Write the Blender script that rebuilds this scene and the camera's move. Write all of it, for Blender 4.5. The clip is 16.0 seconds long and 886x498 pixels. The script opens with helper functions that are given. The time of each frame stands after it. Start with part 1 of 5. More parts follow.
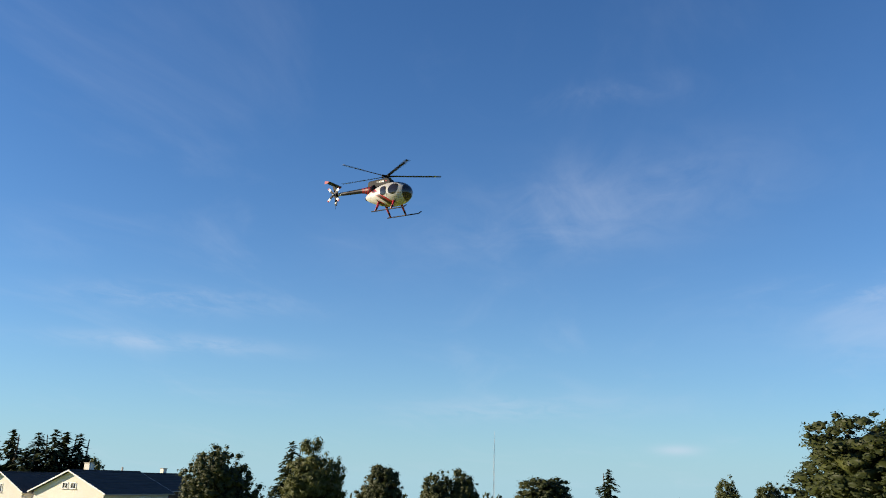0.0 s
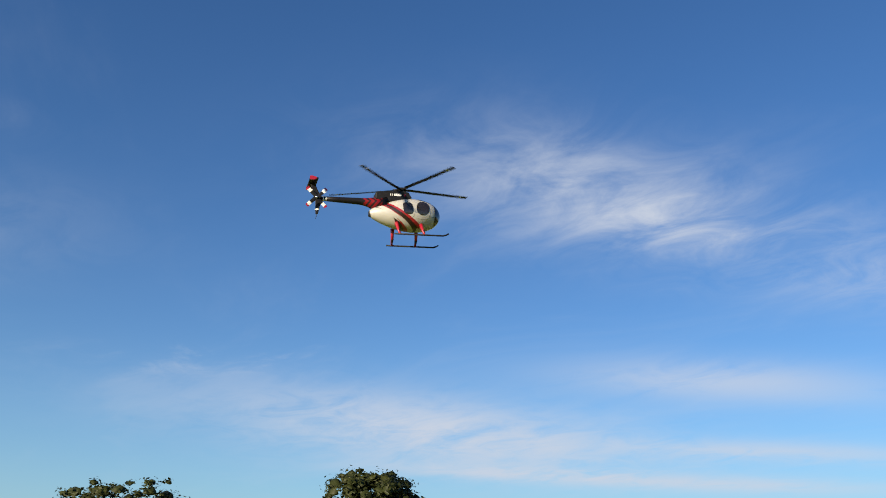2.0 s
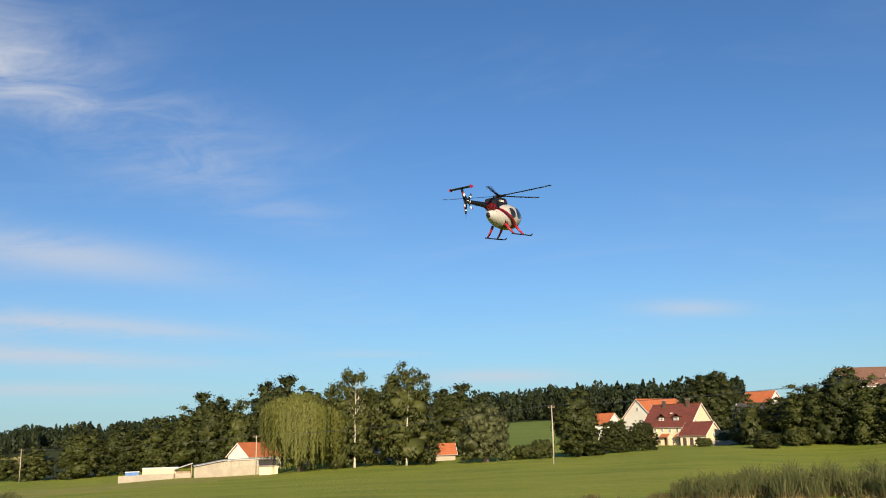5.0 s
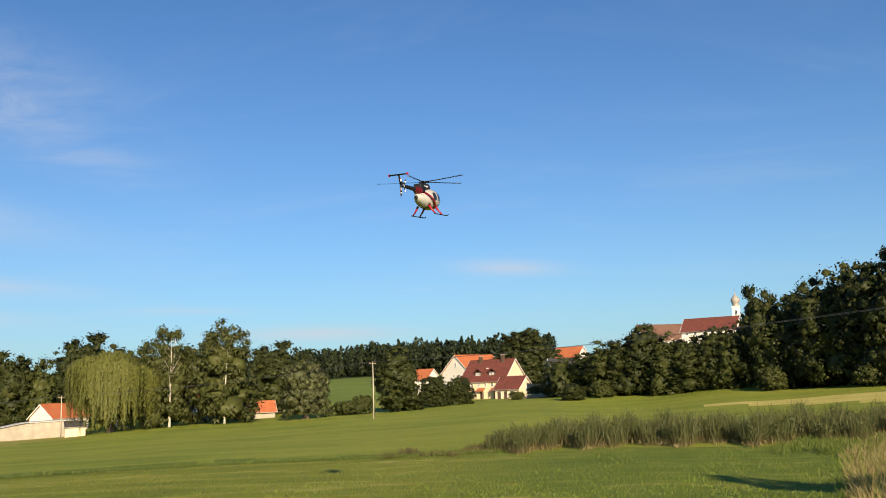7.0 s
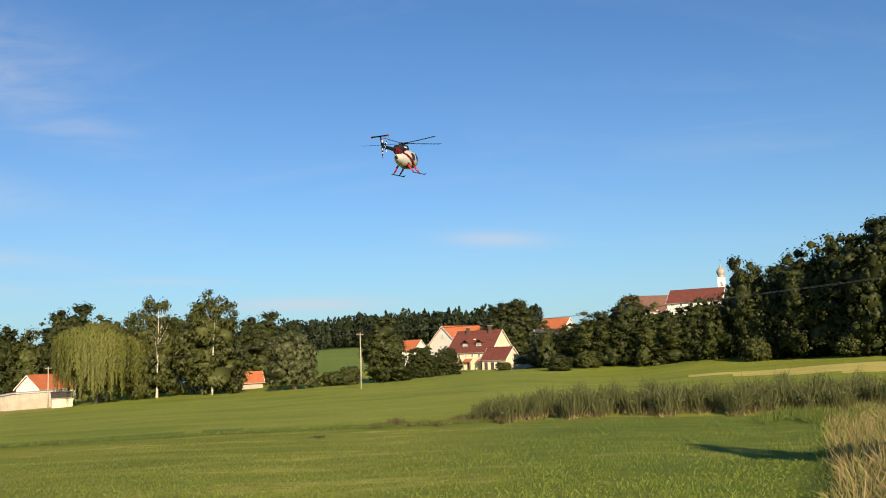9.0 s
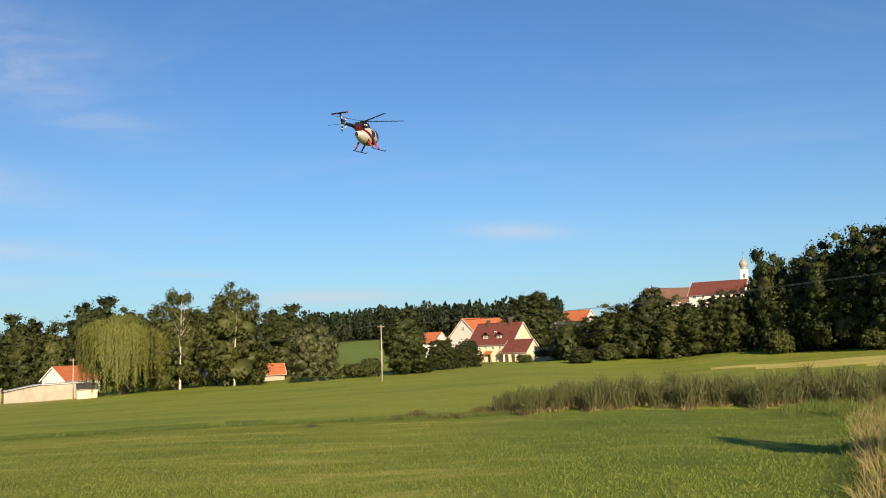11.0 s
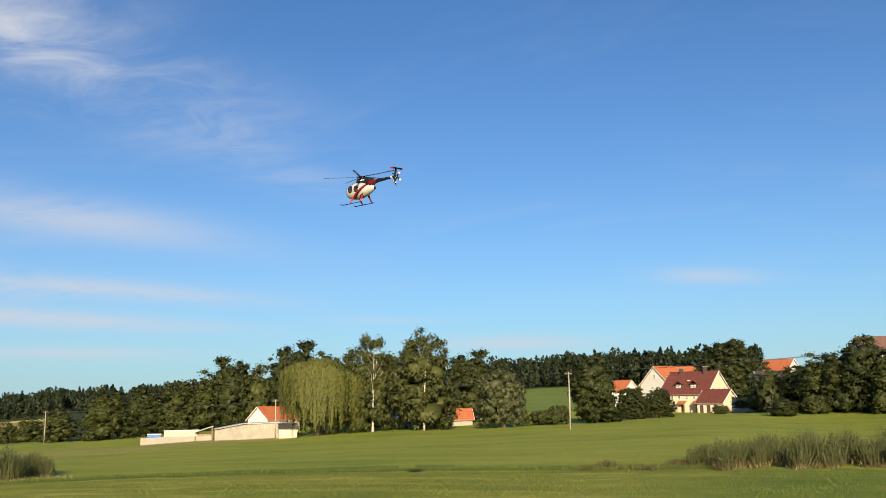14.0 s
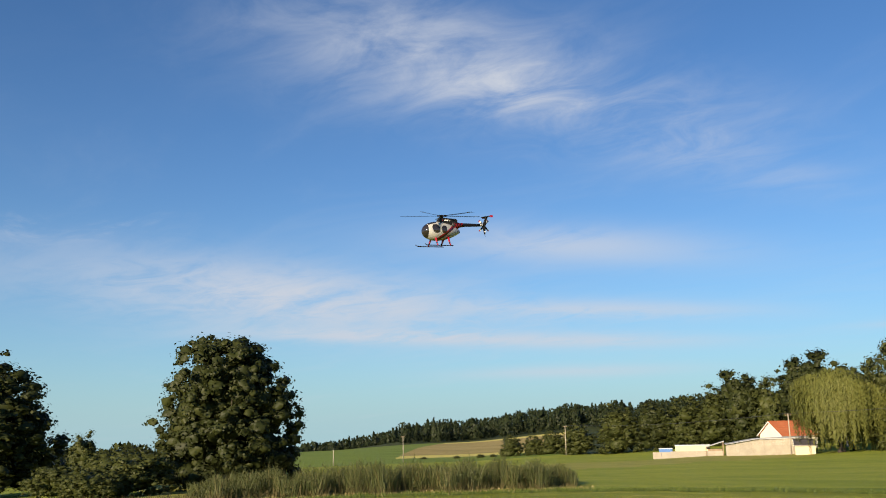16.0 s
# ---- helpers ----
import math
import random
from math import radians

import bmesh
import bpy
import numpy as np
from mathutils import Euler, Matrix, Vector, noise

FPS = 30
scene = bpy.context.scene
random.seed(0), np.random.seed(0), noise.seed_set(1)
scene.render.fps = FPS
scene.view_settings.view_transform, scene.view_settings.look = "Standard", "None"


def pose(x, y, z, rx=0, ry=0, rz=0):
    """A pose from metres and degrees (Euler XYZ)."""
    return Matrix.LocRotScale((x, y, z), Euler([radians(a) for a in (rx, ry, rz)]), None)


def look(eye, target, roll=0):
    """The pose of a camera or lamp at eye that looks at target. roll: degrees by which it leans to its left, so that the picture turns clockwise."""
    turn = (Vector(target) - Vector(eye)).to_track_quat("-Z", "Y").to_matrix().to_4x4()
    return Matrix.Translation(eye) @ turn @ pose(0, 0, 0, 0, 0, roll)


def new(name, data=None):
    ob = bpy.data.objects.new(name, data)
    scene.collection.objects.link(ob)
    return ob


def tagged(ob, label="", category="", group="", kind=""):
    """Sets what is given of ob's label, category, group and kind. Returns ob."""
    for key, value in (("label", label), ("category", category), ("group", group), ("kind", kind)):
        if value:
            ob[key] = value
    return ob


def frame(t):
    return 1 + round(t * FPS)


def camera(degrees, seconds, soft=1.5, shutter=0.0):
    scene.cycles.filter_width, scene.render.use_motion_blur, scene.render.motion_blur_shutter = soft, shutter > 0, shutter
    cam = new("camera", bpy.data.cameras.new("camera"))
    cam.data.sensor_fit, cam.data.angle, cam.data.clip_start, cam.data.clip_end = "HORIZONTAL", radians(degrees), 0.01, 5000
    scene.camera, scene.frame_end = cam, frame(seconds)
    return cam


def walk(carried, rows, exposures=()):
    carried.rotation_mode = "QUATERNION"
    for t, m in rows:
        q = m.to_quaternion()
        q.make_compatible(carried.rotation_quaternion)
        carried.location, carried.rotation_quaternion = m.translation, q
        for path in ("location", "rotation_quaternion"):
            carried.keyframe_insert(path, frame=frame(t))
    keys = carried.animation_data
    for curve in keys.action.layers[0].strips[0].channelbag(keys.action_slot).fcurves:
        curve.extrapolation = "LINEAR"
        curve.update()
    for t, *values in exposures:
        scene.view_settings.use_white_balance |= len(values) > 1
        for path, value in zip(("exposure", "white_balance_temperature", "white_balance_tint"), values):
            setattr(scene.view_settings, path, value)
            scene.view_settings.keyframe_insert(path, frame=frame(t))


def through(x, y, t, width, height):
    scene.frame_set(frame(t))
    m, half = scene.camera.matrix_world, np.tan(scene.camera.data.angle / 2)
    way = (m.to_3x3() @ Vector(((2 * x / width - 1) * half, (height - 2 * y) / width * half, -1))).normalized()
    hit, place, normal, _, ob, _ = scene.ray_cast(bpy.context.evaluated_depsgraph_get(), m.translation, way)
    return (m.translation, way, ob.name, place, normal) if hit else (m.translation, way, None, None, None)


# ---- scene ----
# Camera: a person stands in a mown meadow, turns on the spot and follows a model helicopter.
EYE = 1.65
cam = camera(53.46, 16.0, soft=1.0, shutter=0.05)
walk(cam, [
    (0.0, pose(0, 0, EYE, 104.69, -1.43, 99.41)),
    (0.5, pose(0, 0, EYE, 106.39, -1.70, 89.43)),
    (1.0, pose(0, 0, EYE, 107.31, -1.54, 78.08)),
    (1.5, pose(0, 0, EYE, 108.78, -1.47, 65.82)),
    (2.0, pose(0, 0, EYE, 109.82, -1.21, 54.60)),
    (2.5, pose(0, 0, EYE, 108.98, -0.95, 45.03)),
    (3.0, pose(0, 0, EYE, 108.24, -0.25, 37.53)),
    (3.5, pose(0, 0, EYE, 106.95, 0.74, 29.60)),
    (4.0, pose(0, 0, EYE, 104.33, 0.92, 22.17)),
    (4.5, pose(0, 0, EYE, 102.49, 1.05, 16.90)),
    (5.0, pose(0, 0, EYE, 101.73, 1.43, 12.53)),
    (7.5, pose(0, 0, EYE, 97.52, 2.02, 0.25)),
    (8.0, pose(0, 0, EYE, 96.64, 1.86, 0.15)),
    (8.5, pose(0, 0, EYE, 96.57, 2.02, 0.25)),
    (9.0, pose(0, 0, EYE, 96.71, 2.23, 0.26)),
    (11.5, pose(0, 0, EYE, 96.21, 2.05, 1.94)),
    (12.0, pose(0, 0, EYE, 96.53, 1.72, 2.60)),
    (12.5, pose(0, 0, EYE, 97.88, 0.77, 5.00)),
    (13.0, pose(0, 0, EYE, 98.75, 0.39, 7.62)),
    (13.5, pose(0, 0, EYE, 98.78, 0.68, 8.81)),
    (14.0, pose(0, 0, EYE, 99.58, 1.00, 13.64)),
    (14.5, pose(0, 0, EYE, 100.66, 1.25, 22.21)),
    (15.0, pose(0, 0, EYE, 101.13, 1.56, 29.26)),
    (15.5, pose(0, 0, EYE, 100.83, 1.67, 36.18)),
    (16.0, pose(0, 0, EYE, 101.13, 1.22, 45.33)),
], exposures=[(0.0, 0.97, 6150, 10), (1.5, 0.92, 6250, 10), (2.5, 0.72, 6400, 10), (3.0, 0.74, 6450, 10), (4.5, 0.76, 6500, 10), (8.0, 0.86, 6700, 10),
              (12.0, 0.86, 6650, 10), (14.5, 0.82, 6550, 10), (16.0, 0.80, 6550, 10)])

# ---- light ----
SUN_AZ, SUN_EL = 167.0, 18.0      # degrees clockwise from +y, degrees over the horizon
sun = new("sun", bpy.data.lights.new("sun", "SUN"))
sun.data.energy, sun.data.angle, sun.data.color = 5.0, radians(0.5), (1.0, 0.81, 0.56)
sun_way = Vector((math.sin(radians(SUN_AZ)) * math.cos(radians(SUN_EL)), math.cos(radians(SUN_AZ)) * math.cos(radians(SUN_EL)), math.sin(radians(SUN_EL))))
sun.matrix_basis = look((0, 0, 60), Vector((0, 0, 60)) - sun_way)


def bearing(az, el):
    a, e = radians(az), radians(el)
    return Vector((math.sin(a) * math.cos(e), math.cos(a) * math.cos(e), math.sin(e)))


class Nodes:
    """Short hand for node trees."""

    def __init__(self, tree):
        self.tree = tree
        tree.nodes.clear()

    def add(self, kind, **values):
        node = self.tree.nodes.new(kind)
        for key, value in values.items():
            if key in node.inputs:
                node.inputs[key].default_value = value
            else:
                setattr(node, key, value)
        return node

    def link(self, a, b):
        self.tree.links.new(a, b)

    def put(self, value, socket):
        if isinstance(value, bpy.types.NodeSocket):
            self.link(value, socket)
        else:
            socket.default_value = value

    def math(self, op, a, b=0.0, c=None, clamp=False):
        node = self.add("ShaderNodeMath", operation=op, use_clamp=clamp)
        self.put(a, node.inputs[0]), self.put(b, node.inputs[1])
        if c is not None:
            self.put(c, node.inputs[2])
        return node.outputs[0]

    def dot(self, a, v):
        node = self.add("ShaderNodeVectorMath", operation="DOT_PRODUCT")
        self.link(a, node.inputs[0])
        node.inputs[1].default_value = v
        return node.outputs["Value"]

    def step(self, value, low, high):
        node = self.add("ShaderNodeMapRange", interpolation_type="SMOOTHSTEP")
        self.put(value, node.inputs[0])
        node.inputs[1].default_value, node.inputs[2].default_value = low, high
        return node.outputs[0]

    def mix(self, fac, a, b):
        node = self.add("ShaderNodeMix", data_type="RGBA")
        self.put(fac, node.inputs[0]), self.put(a, node.inputs[6]), self.put(b, node.inputs[7])
        return node.outputs[2]

    def noise(self, vector, scale, detail=4.0, rough=0.55, distort=0.0):
        node = self.add("ShaderNodeTexNoise")
        if vector is not None:
            self.link(vector, node.inputs["Vector"])
        node.inputs["Scale"].default_value, node.inputs["Detail"].default_value = scale, detail
        node.inputs["Roughness"].default_value, node.inputs["Distortion"].default_value = rough, distort
        return node.outputs["Fac"]


world = bpy.data.worlds.new("sky")
scene.world = world
world.use_nodes = True
w = Nodes(world.node_tree)
sky = w.add("ShaderNodeTexSky", sky_type="NISHITA", sun_disc=False, sun_elevation=radians(SUN_EL), sun_rotation=radians(SUN_AZ), altitude=400.0, air_density=1.0, dust_density=0.5, ozone_density=3.0)
way = w.add("ShaderNodeTexCoord").outputs["Generated"]
rise = w.add("ShaderNodeSeparateXYZ")
w.link(way, rise.inputs[0])
lift = w.math("MAXIMUM", w.math("ADD", rise.outputs[2], 0.10), 0.03)
flat = w.add("ShaderNodeCombineXYZ")
w.link(w.math("DIVIDE", rise.outputs[0], lift), flat.inputs[0])
w.link(w.math("DIVIDE", rise.outputs[1], lift), flat.inputs[1])
drift = w.add("ShaderNodeMapping")                    # fibres of the high cloud run along one wind
w.link(flat.outputs[0], drift.inputs["Vector"])
drift.inputs["Rotation"].default_value, drift.inputs["Scale"].default_value = (0, 0, radians(-80)), (0.55, 1.2, 1.0)
fibre = w.noise(drift.outputs[0], 1.5, 8.0, 0.58, 0.7)
fluff = w.noise(flat.outputs[0], 0.9, 5.0, 0.55, 0.2)
streak = w.add("ShaderNodeMapping")                   # fine ripples across the fibres
w.link(flat.outputs[0], streak.inputs["Vector"])
streak.inputs["Rotation"].default_value, streak.inputs["Scale"].default_value = (0, 0, radians(-75)), (0.7, 1.0, 1.0)
ripple = w.noise(streak.outputs[0], 5.0, 9.0, 0.62, 0.9)
veil = w.math("MULTIPLY", w.step(fibre, 0.50, 0.80), 0.10)


def cloud(az, el, wide, high, tilt, density, low, soft):
    """A bank of cirrus: bearing, half width and half height in degrees, tilt, and how torn it is."""
    c = bearing(az, el)
    right = Vector((math.cos(radians(az)), -math.sin(radians(az)), 0))
    up = right.cross(c)
    turned = right * math.cos(radians(tilt)) + up * math.sin(radians(tilt))
    over = up * math.cos(radians(tilt)) - right * math.sin(radians(tilt))
    a = w.math("DIVIDE", w.dot(way, turned), math.sin(radians(wide)))
    b = w.math("DIVIDE", w.dot(way, over), math.sin(radians(high)))
    d = w.math("ADD", w.math("MULTIPLY", a, a), w.math("MULTIPLY", b, b))
    body = w.math("POWER", 2.718, w.math("MULTIPLY", d, -1.0))
    front = w.step(w.dot(way, c), 0.0, 0.3)
    torn = w.step(w.math("ADD", w.math("MULTIPLY", fibre, 0.40), w.math("ADD", w.math("MULTIPLY", fluff, 0.22), w.math("MULTIPLY", ripple, 0.38))), low + 0.04, low + 0.04 + soft * 0.85)
    return w.math("MULTIPLY", w.math("MULTIPLY", body, front), w.math("MULTIPLY", torn, density))


banks = [
    (-36.8, 20.6, 11.5, 2.9, -14, 0.82, 0.29, 0.42),
    (-47.5, 24.3, 11.0, 3.8, -10, 0.62, 0.34, 0.36),
    (-37, 11.1, 9.5, 1.25, -5, 0.66, 0.18, 0.34),
    (-55, 8.0, 14.0, 2.2, -5, 0.95, 0.24, 0.36),
    (-49, 5.5, 10.0, 0.45, -2, 0.60, 0.22, 0.3),
    (-34, 6.8, 9.0, 0.6, -3, 0.60, 0.22, 0.3),
    (-35, 4.9, 8.0, 0.5, -2, 0.50, 0.20, 0.3),
    (-37, 3.0, 7.0, 0.4, 0, 0.50, 0.20, 0.25),
    (-70, 12.0, 7.0, 1.0, 6, 0.35, 0.44, 0.2),
    (-90, 17.5, 12.0, 3.0, 10, 0.22, 0.30, 0.4),
    (-117, 10.6, 6.0, 0.7, 0, 0.35, 0.36, 0.25),
    (-117, 7.8, 6.0, 0.5, 0, 0.38, 0.32, 0.25),
    (-89, 24.5, 8.0, 0.9, 4, 0.16, 0.42, 0.3),
    (-95, 4.5, 8.0, 0.8, 2, 0.22, 0.3, 0.3),
    (3.5, 7.2, 3.2, 0.5, -4, 0.52, 0.12, 0.3),
    (-9.0, 3.4, 5.0, 0.45, -1, 0.60, 0.12, 0.3),
    (-17.0, 5.0, 3.5, 0.22, -1, 0.25, 0.15, 0.3),
    (-84.9, 2.1, 1.3, 0.30, 0, 0.45, 0.1, 0.3),
    (-28.0, 16.5, 9.0, 1.6, -22, 0.22, 0.34, 0.3),
]
cover = veil
for bank in banks:
    cover = w.math("ADD", cover, cloud(*bank))
cover = w.math("MINIMUM", cover, 0.9)
background = w.add("ShaderNodeBackground", Strength=0.055)
tint = w.add("ShaderNodeMix", data_type="RGBA", blend_type="MULTIPLY")      # the deep blue of clear morning air
tint.inputs[0].default_value, tint.inputs[7].default_value = 1.0, (0.66, 1.0, 1.34, 1)
w.link(sky.outputs[0], tint.inputs[6])
haze = w.math("MULTIPLY", w.math("POWER", 2.718, w.math("MULTIPLY", w.math("MAXIMUM", rise.outputs[2], 0.0), -8.5)), 0.76)      # pale air over the horizon
clear = w.mix(haze, tint.outputs[2], (4.4, 6.6, 7.3, 1))
w.link(w.mix(cover, clear, (6.4, 6.8, 7.6, 1)), background.inputs["Color"])
w.link(background.outputs[0], w.add("ShaderNodeOutputWorld").inputs[0])

# ---- materials ----
def material(name, make):
    mat = bpy.data.materials.new(name)
    mat.use_nodes = True
    n = Nodes(mat.node_tree)
    shader = n.add("ShaderNodeBsdfPrincipled")
    n.link(shader.outputs[0], n.add("ShaderNodeOutputMaterial").inputs[0])
    make(n, shader)
    return mat


def rgb(r, g, b):
    return (r, g, b, 1.0)


def bump(n, shader, height, strength, distance):
    node = n.add("ShaderNodeBump", Strength=strength, Distance=distance)
    n.link(height, node.inputs["Height"])
    n.link(node.outputs[0], shader.inputs["Normal"])


def worn(name, a, b, scale, rough=0.7, metal=0.0, relief=0.2, fine=6.0, coat=0.0):
    """A surface whose colour wanders between a and b at two scales, with a fine relief."""
    def make(n, s):
        where = n.add("ShaderNodeTexCoord").outputs["Object"]
        big, small = n.noise(where, scale, 3.0), n.noise(where, scale * fine, 5.0)
        fac = n.math("ADD", n.math("MULTIPLY", n.step(big, 0.3, 0.7), 0.6), n.math("MULTIPLY", n.step(small, 0.3, 0.7), 0.4))
        n.link(n.mix(fac, rgb(*a), rgb(*b)), s.inputs["Base Color"])
        n.link(n.math("MULTIPLY_ADD", small, 0.2, rough - 0.1), s.inputs["Roughness"])
        s.inputs["Metallic"].default_value, s.inputs["Coat Weight"].default_value = metal, coat
        if relief:
            bump(n, s, small, relief, 0.4 / (scale * fine))
    return material(name, make)


def foliage(name, dark, light, tip, rough=0.55):
    """Leaves: each one has its own shade, each tree its own tint, and light comes through them."""
    def make(n, s):
        one = n.add("ShaderNodeNewGeometry").outputs["Random Per Island"]
        tree = n.add("ShaderNodeObjectInfo").outputs["Random"]
        colour = n.mix(one, rgb(*dark), rgb(*light))
        colour = n.mix(n.math("MULTIPLY", n.step(one, 0.80, 1.0), 0.7), colour, rgb(*tip))
        colour = n.mix(n.math("MULTIPLY", tree, 0.45), colour, rgb(*dark))
        n.link(colour, s.inputs["Base Color"])
        s.inputs["Roughness"].default_value = rough
        s.inputs["Specular IOR Level"].default_value = 0.25
        through = n.add("ShaderNodeBsdfTranslucent")
        n.link(colour, through.inputs["Color"])
        both = n.add("ShaderNodeMixShader", Fac=0.28)
        n.link(s.outputs[0], both.inputs[1])
        n.link(through.outputs[0], both.inputs[2])
        out = [x for x in n.tree.nodes if x.bl_idname == "ShaderNodeOutputMaterial"][0]
        n.link(both.outputs[0], out.inputs[0])
    return material(name, make)


LEAF_OAK = foliage("leaf_dark_green", (0.029, 0.037, 0.010), (0.048, 0.058, 0.014), (0.076, 0.084, 0.022))
LEAF_LIME = foliage("leaf_mid_green", (0.044, 0.054, 0.013), (0.070, 0.081, 0.020), (0.105, 0.110, 0.030))
LEAF_WILLOW = foliage("leaf_willow", (0.120, 0.132, 0.030), (0.185, 0.190, 0.048), (0.24, 0.235, 0.07))
LEAF_BIRCH = foliage("leaf_birch", (0.056, 0.067, 0.017), (0.092, 0.101, 0.030), (0.13, 0.132, 0.048))
LEAF_GREY = foliage("leaf_grey_green", (0.072, 0.082, 0.033), (0.108, 0.118, 0.050), (0.14, 0.148, 0.07))
NEEDLE = foliage("needles", (0.016, 0.026, 0.010), (0.038, 0.050, 0.018), (0.06, 0.066, 0.026))
REED = foliage("reed_blades", (0.062, 0.076, 0.022), (0.112, 0.122, 0.042), (0.19, 0.14, 0.06))
FRINGE = foliage("uncut_grass", (0.070, 0.100, 0.018), (0.120, 0.160, 0.028), (0.18, 0.20, 0.05), 0.6)
STRAW = foliage("dry_grass", (0.22, 0.17, 0.07), (0.38, 0.31, 0.14), (0.48, 0.40, 0.20), 0.7)
GRASS = foliage("meadow_grass", (0.110, 0.155, 0.020), (0.175, 0.225, 0.032), (0.25, 0.275, 0.06), 0.6)
HERB = foliage("brown_herbs", (0.070, 0.062, 0.024), (0.125, 0.098, 0.038), (0.10, 0.13, 0.04), 0.7)
BARK = worn("bark", (0.05, 0.04, 0.03), (0.13, 0.10, 0.075), 2.0, 0.9, relief=0.6)


def birch_bark(n, s):
    where = n.add("ShaderNodeTexCoord").outputs["Object"]
    squash = n.add("ShaderNodeMapping")
    n.link(where, squash.inputs["Vector"])
    squash.inputs["Scale"].default_value = (12, 12, 60)
    scar = n.step(n.noise(squash.outputs[0], 1.0, 4.0), 0.60, 0.68)
    n.link(n.mix(scar, rgb(0.56, 0.51, 0.43), rgb(0.07, 0.06, 0.05)), s.inputs["Base Color"])
    s.inputs["Roughness"].default_value = 0.7


BIRCH = material("birch_bark", birch_bark)


def field(name, a, b, c, big=0.06, small=0.9, worn_to=None, greener_side=None):
    """Grown ground: broad tints drawn out along the mowing lines, tufts, fine blades and yellowed patches."""
    def make(n, s):
        where = n.add("ShaderNodeTexCoord").outputs["Object"]
        lines = n.add("ShaderNodeMapping")
        n.link(where, lines.inputs["Vector"])
        lines.inputs["Rotation"].default_value, lines.inputs["Scale"].default_value = (0, 0, radians(8)), (0.40, 1.0, 1.0)
        patch, swath = n.noise(where, big, 6.0, 0.7), n.noise(lines.outputs[0], big * 5, 6.0, 0.65, 0.6)
        tuft, blade = n.noise(where, small, 6.0, 0.72), n.noise(where, small * 12, 4.0, 0.7)
        colour = n.mix(n.step(patch, 0.35, 0.65), rgb(*a), rgb(*b))
        colour = n.mix(n.math("MULTIPLY", n.step(swath, 0.40, 0.68), 0.8), colour, rgb(*c))
        colour = n.mix(n.math("MULTIPLY", n.step(tuft, 0.45, 0.75), 0.6), colour, rgb(*c))
        colour = n.mix(n.math("MULTIPLY", n.step(n.math("SUBTRACT", 1.0, swath), 0.50, 0.75), 0.55), colour, rgb(*[v * 0.62 for v in a]))
        colour = n.mix(n.math("MULTIPLY", n.step(blade, 0.40, 0.70), 0.65), colour, rgb(*[v * 0.42 for v in a]))
        if worn_to:
            colour = n.mix(n.math("MULTIPLY", n.step(n.math("ADD", n.math("MULTIPLY", swath, 0.6), n.math("MULTIPLY", tuft, 0.4)), 0.52, 0.66), 0.8), colour, rgb(*worn_to))
        if greener_side:       # one side of the meadow blends to a greener, darker colour
            x = n.add("ShaderNodeSeparateXYZ")
            n.link(where, x.inputs[0])
            side = n.step(n.math("ADD", x.outputs[0], n.math("MULTIPLY", n.math("SUBTRACT", patch, 0.5), 14.0)), -3.0, 5.0)
            colour = n.mix(n.math("MULTIPLY", side, n.math("MULTIPLY_ADD", n.step(tuft, 0.7, 0.3), 0.5, 0.4)), colour, rgb(*greener_side))
        n.link(colour, s.inputs["Base Color"])
        s.inputs["Roughness"].default_value, s.inputs["Specular IOR Level"].default_value = 0.85, 0.1
        bump(n, s, n.math("ADD", n.math("MULTIPLY", tuft, 1.6), blade), 1.0, 0.10)
    return material(name, make)


MOWN = field("mown_meadow", (0.205, 0.242, 0.028), (0.250, 0.280, 0.034), (0.36, 0.36, 0.060), 0.06, 0.9, (0.48, 0.42, 0.11), (0.115, 0.175, 0.022))
# strip next to the mown edge, in a darker green than the meadow beyond
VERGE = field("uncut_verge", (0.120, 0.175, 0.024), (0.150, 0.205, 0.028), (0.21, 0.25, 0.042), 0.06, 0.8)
LUSH = field("lush_meadow", (0.225, 0.280, 0.034), (0.270, 0.315, 0.040), (0.35, 0.36, 0.060), 0.03, 0.5)
PALE = field("pale_cut_strip", (0.32, 0.31, 0.07), (0.29, 0.30, 0.06), (0.38, 0.35, 0.10), 0.05, 0.6)
STUBBLE = field("stubble_strip", (0.62, 0.53, 0.14), (0.56, 0.50, 0.12), (0.70, 0.60, 0.20), 0.05, 0.6)
HILL_GREEN = field("hill_pasture", (0.15, 0.215, 0.035), (0.17, 0.235, 0.040), (0.20, 0.25, 0.05), 0.012, 0.2)
HILL_TAN = field("harvested_field", (0.36, 0.28, 0.10), (0.30, 0.25, 0.085), (0.44, 0.35, 0.14), 0.012, 0.2)
LITTER = field("wood_floor", (0.045, 0.06, 0.018), (0.055, 0.07, 0.02), (0.07, 0.08, 0.028), 0.05, 0.6)

PLASTER = worn("white_plaster", (0.66, 0.62, 0.54), (0.74, 0.70, 0.62), 0.5, 0.85, relief=0.1)
CREAM = worn("cream_plaster", (0.62, 0.50, 0.33), (0.68, 0.56, 0.38), 0.5, 0.85, relief=0.1)
TILE_ORANGE = worn("orange_tiles", (0.34, 0.095, 0.035), (0.42, 0.135, 0.052), 0.8, 0.75, relief=0.4)
TILE_RED = worn("dark_red_tiles", (0.095, 0.030, 0.022), (0.17, 0.046, 0.032), 0.9, 0.7, relief=0.4)
TILE_BROWN = worn("brown_tiles", (0.12, 0.062, 0.042), (0.17, 0.088, 0.06), 0.8, 0.75, relief=0.4)
TILE_DARK = worn("dark_tiles", (0.030, 0.030, 0.034), (0.055, 0.050, 0.052), 0.8, 0.9, relief=0.4)
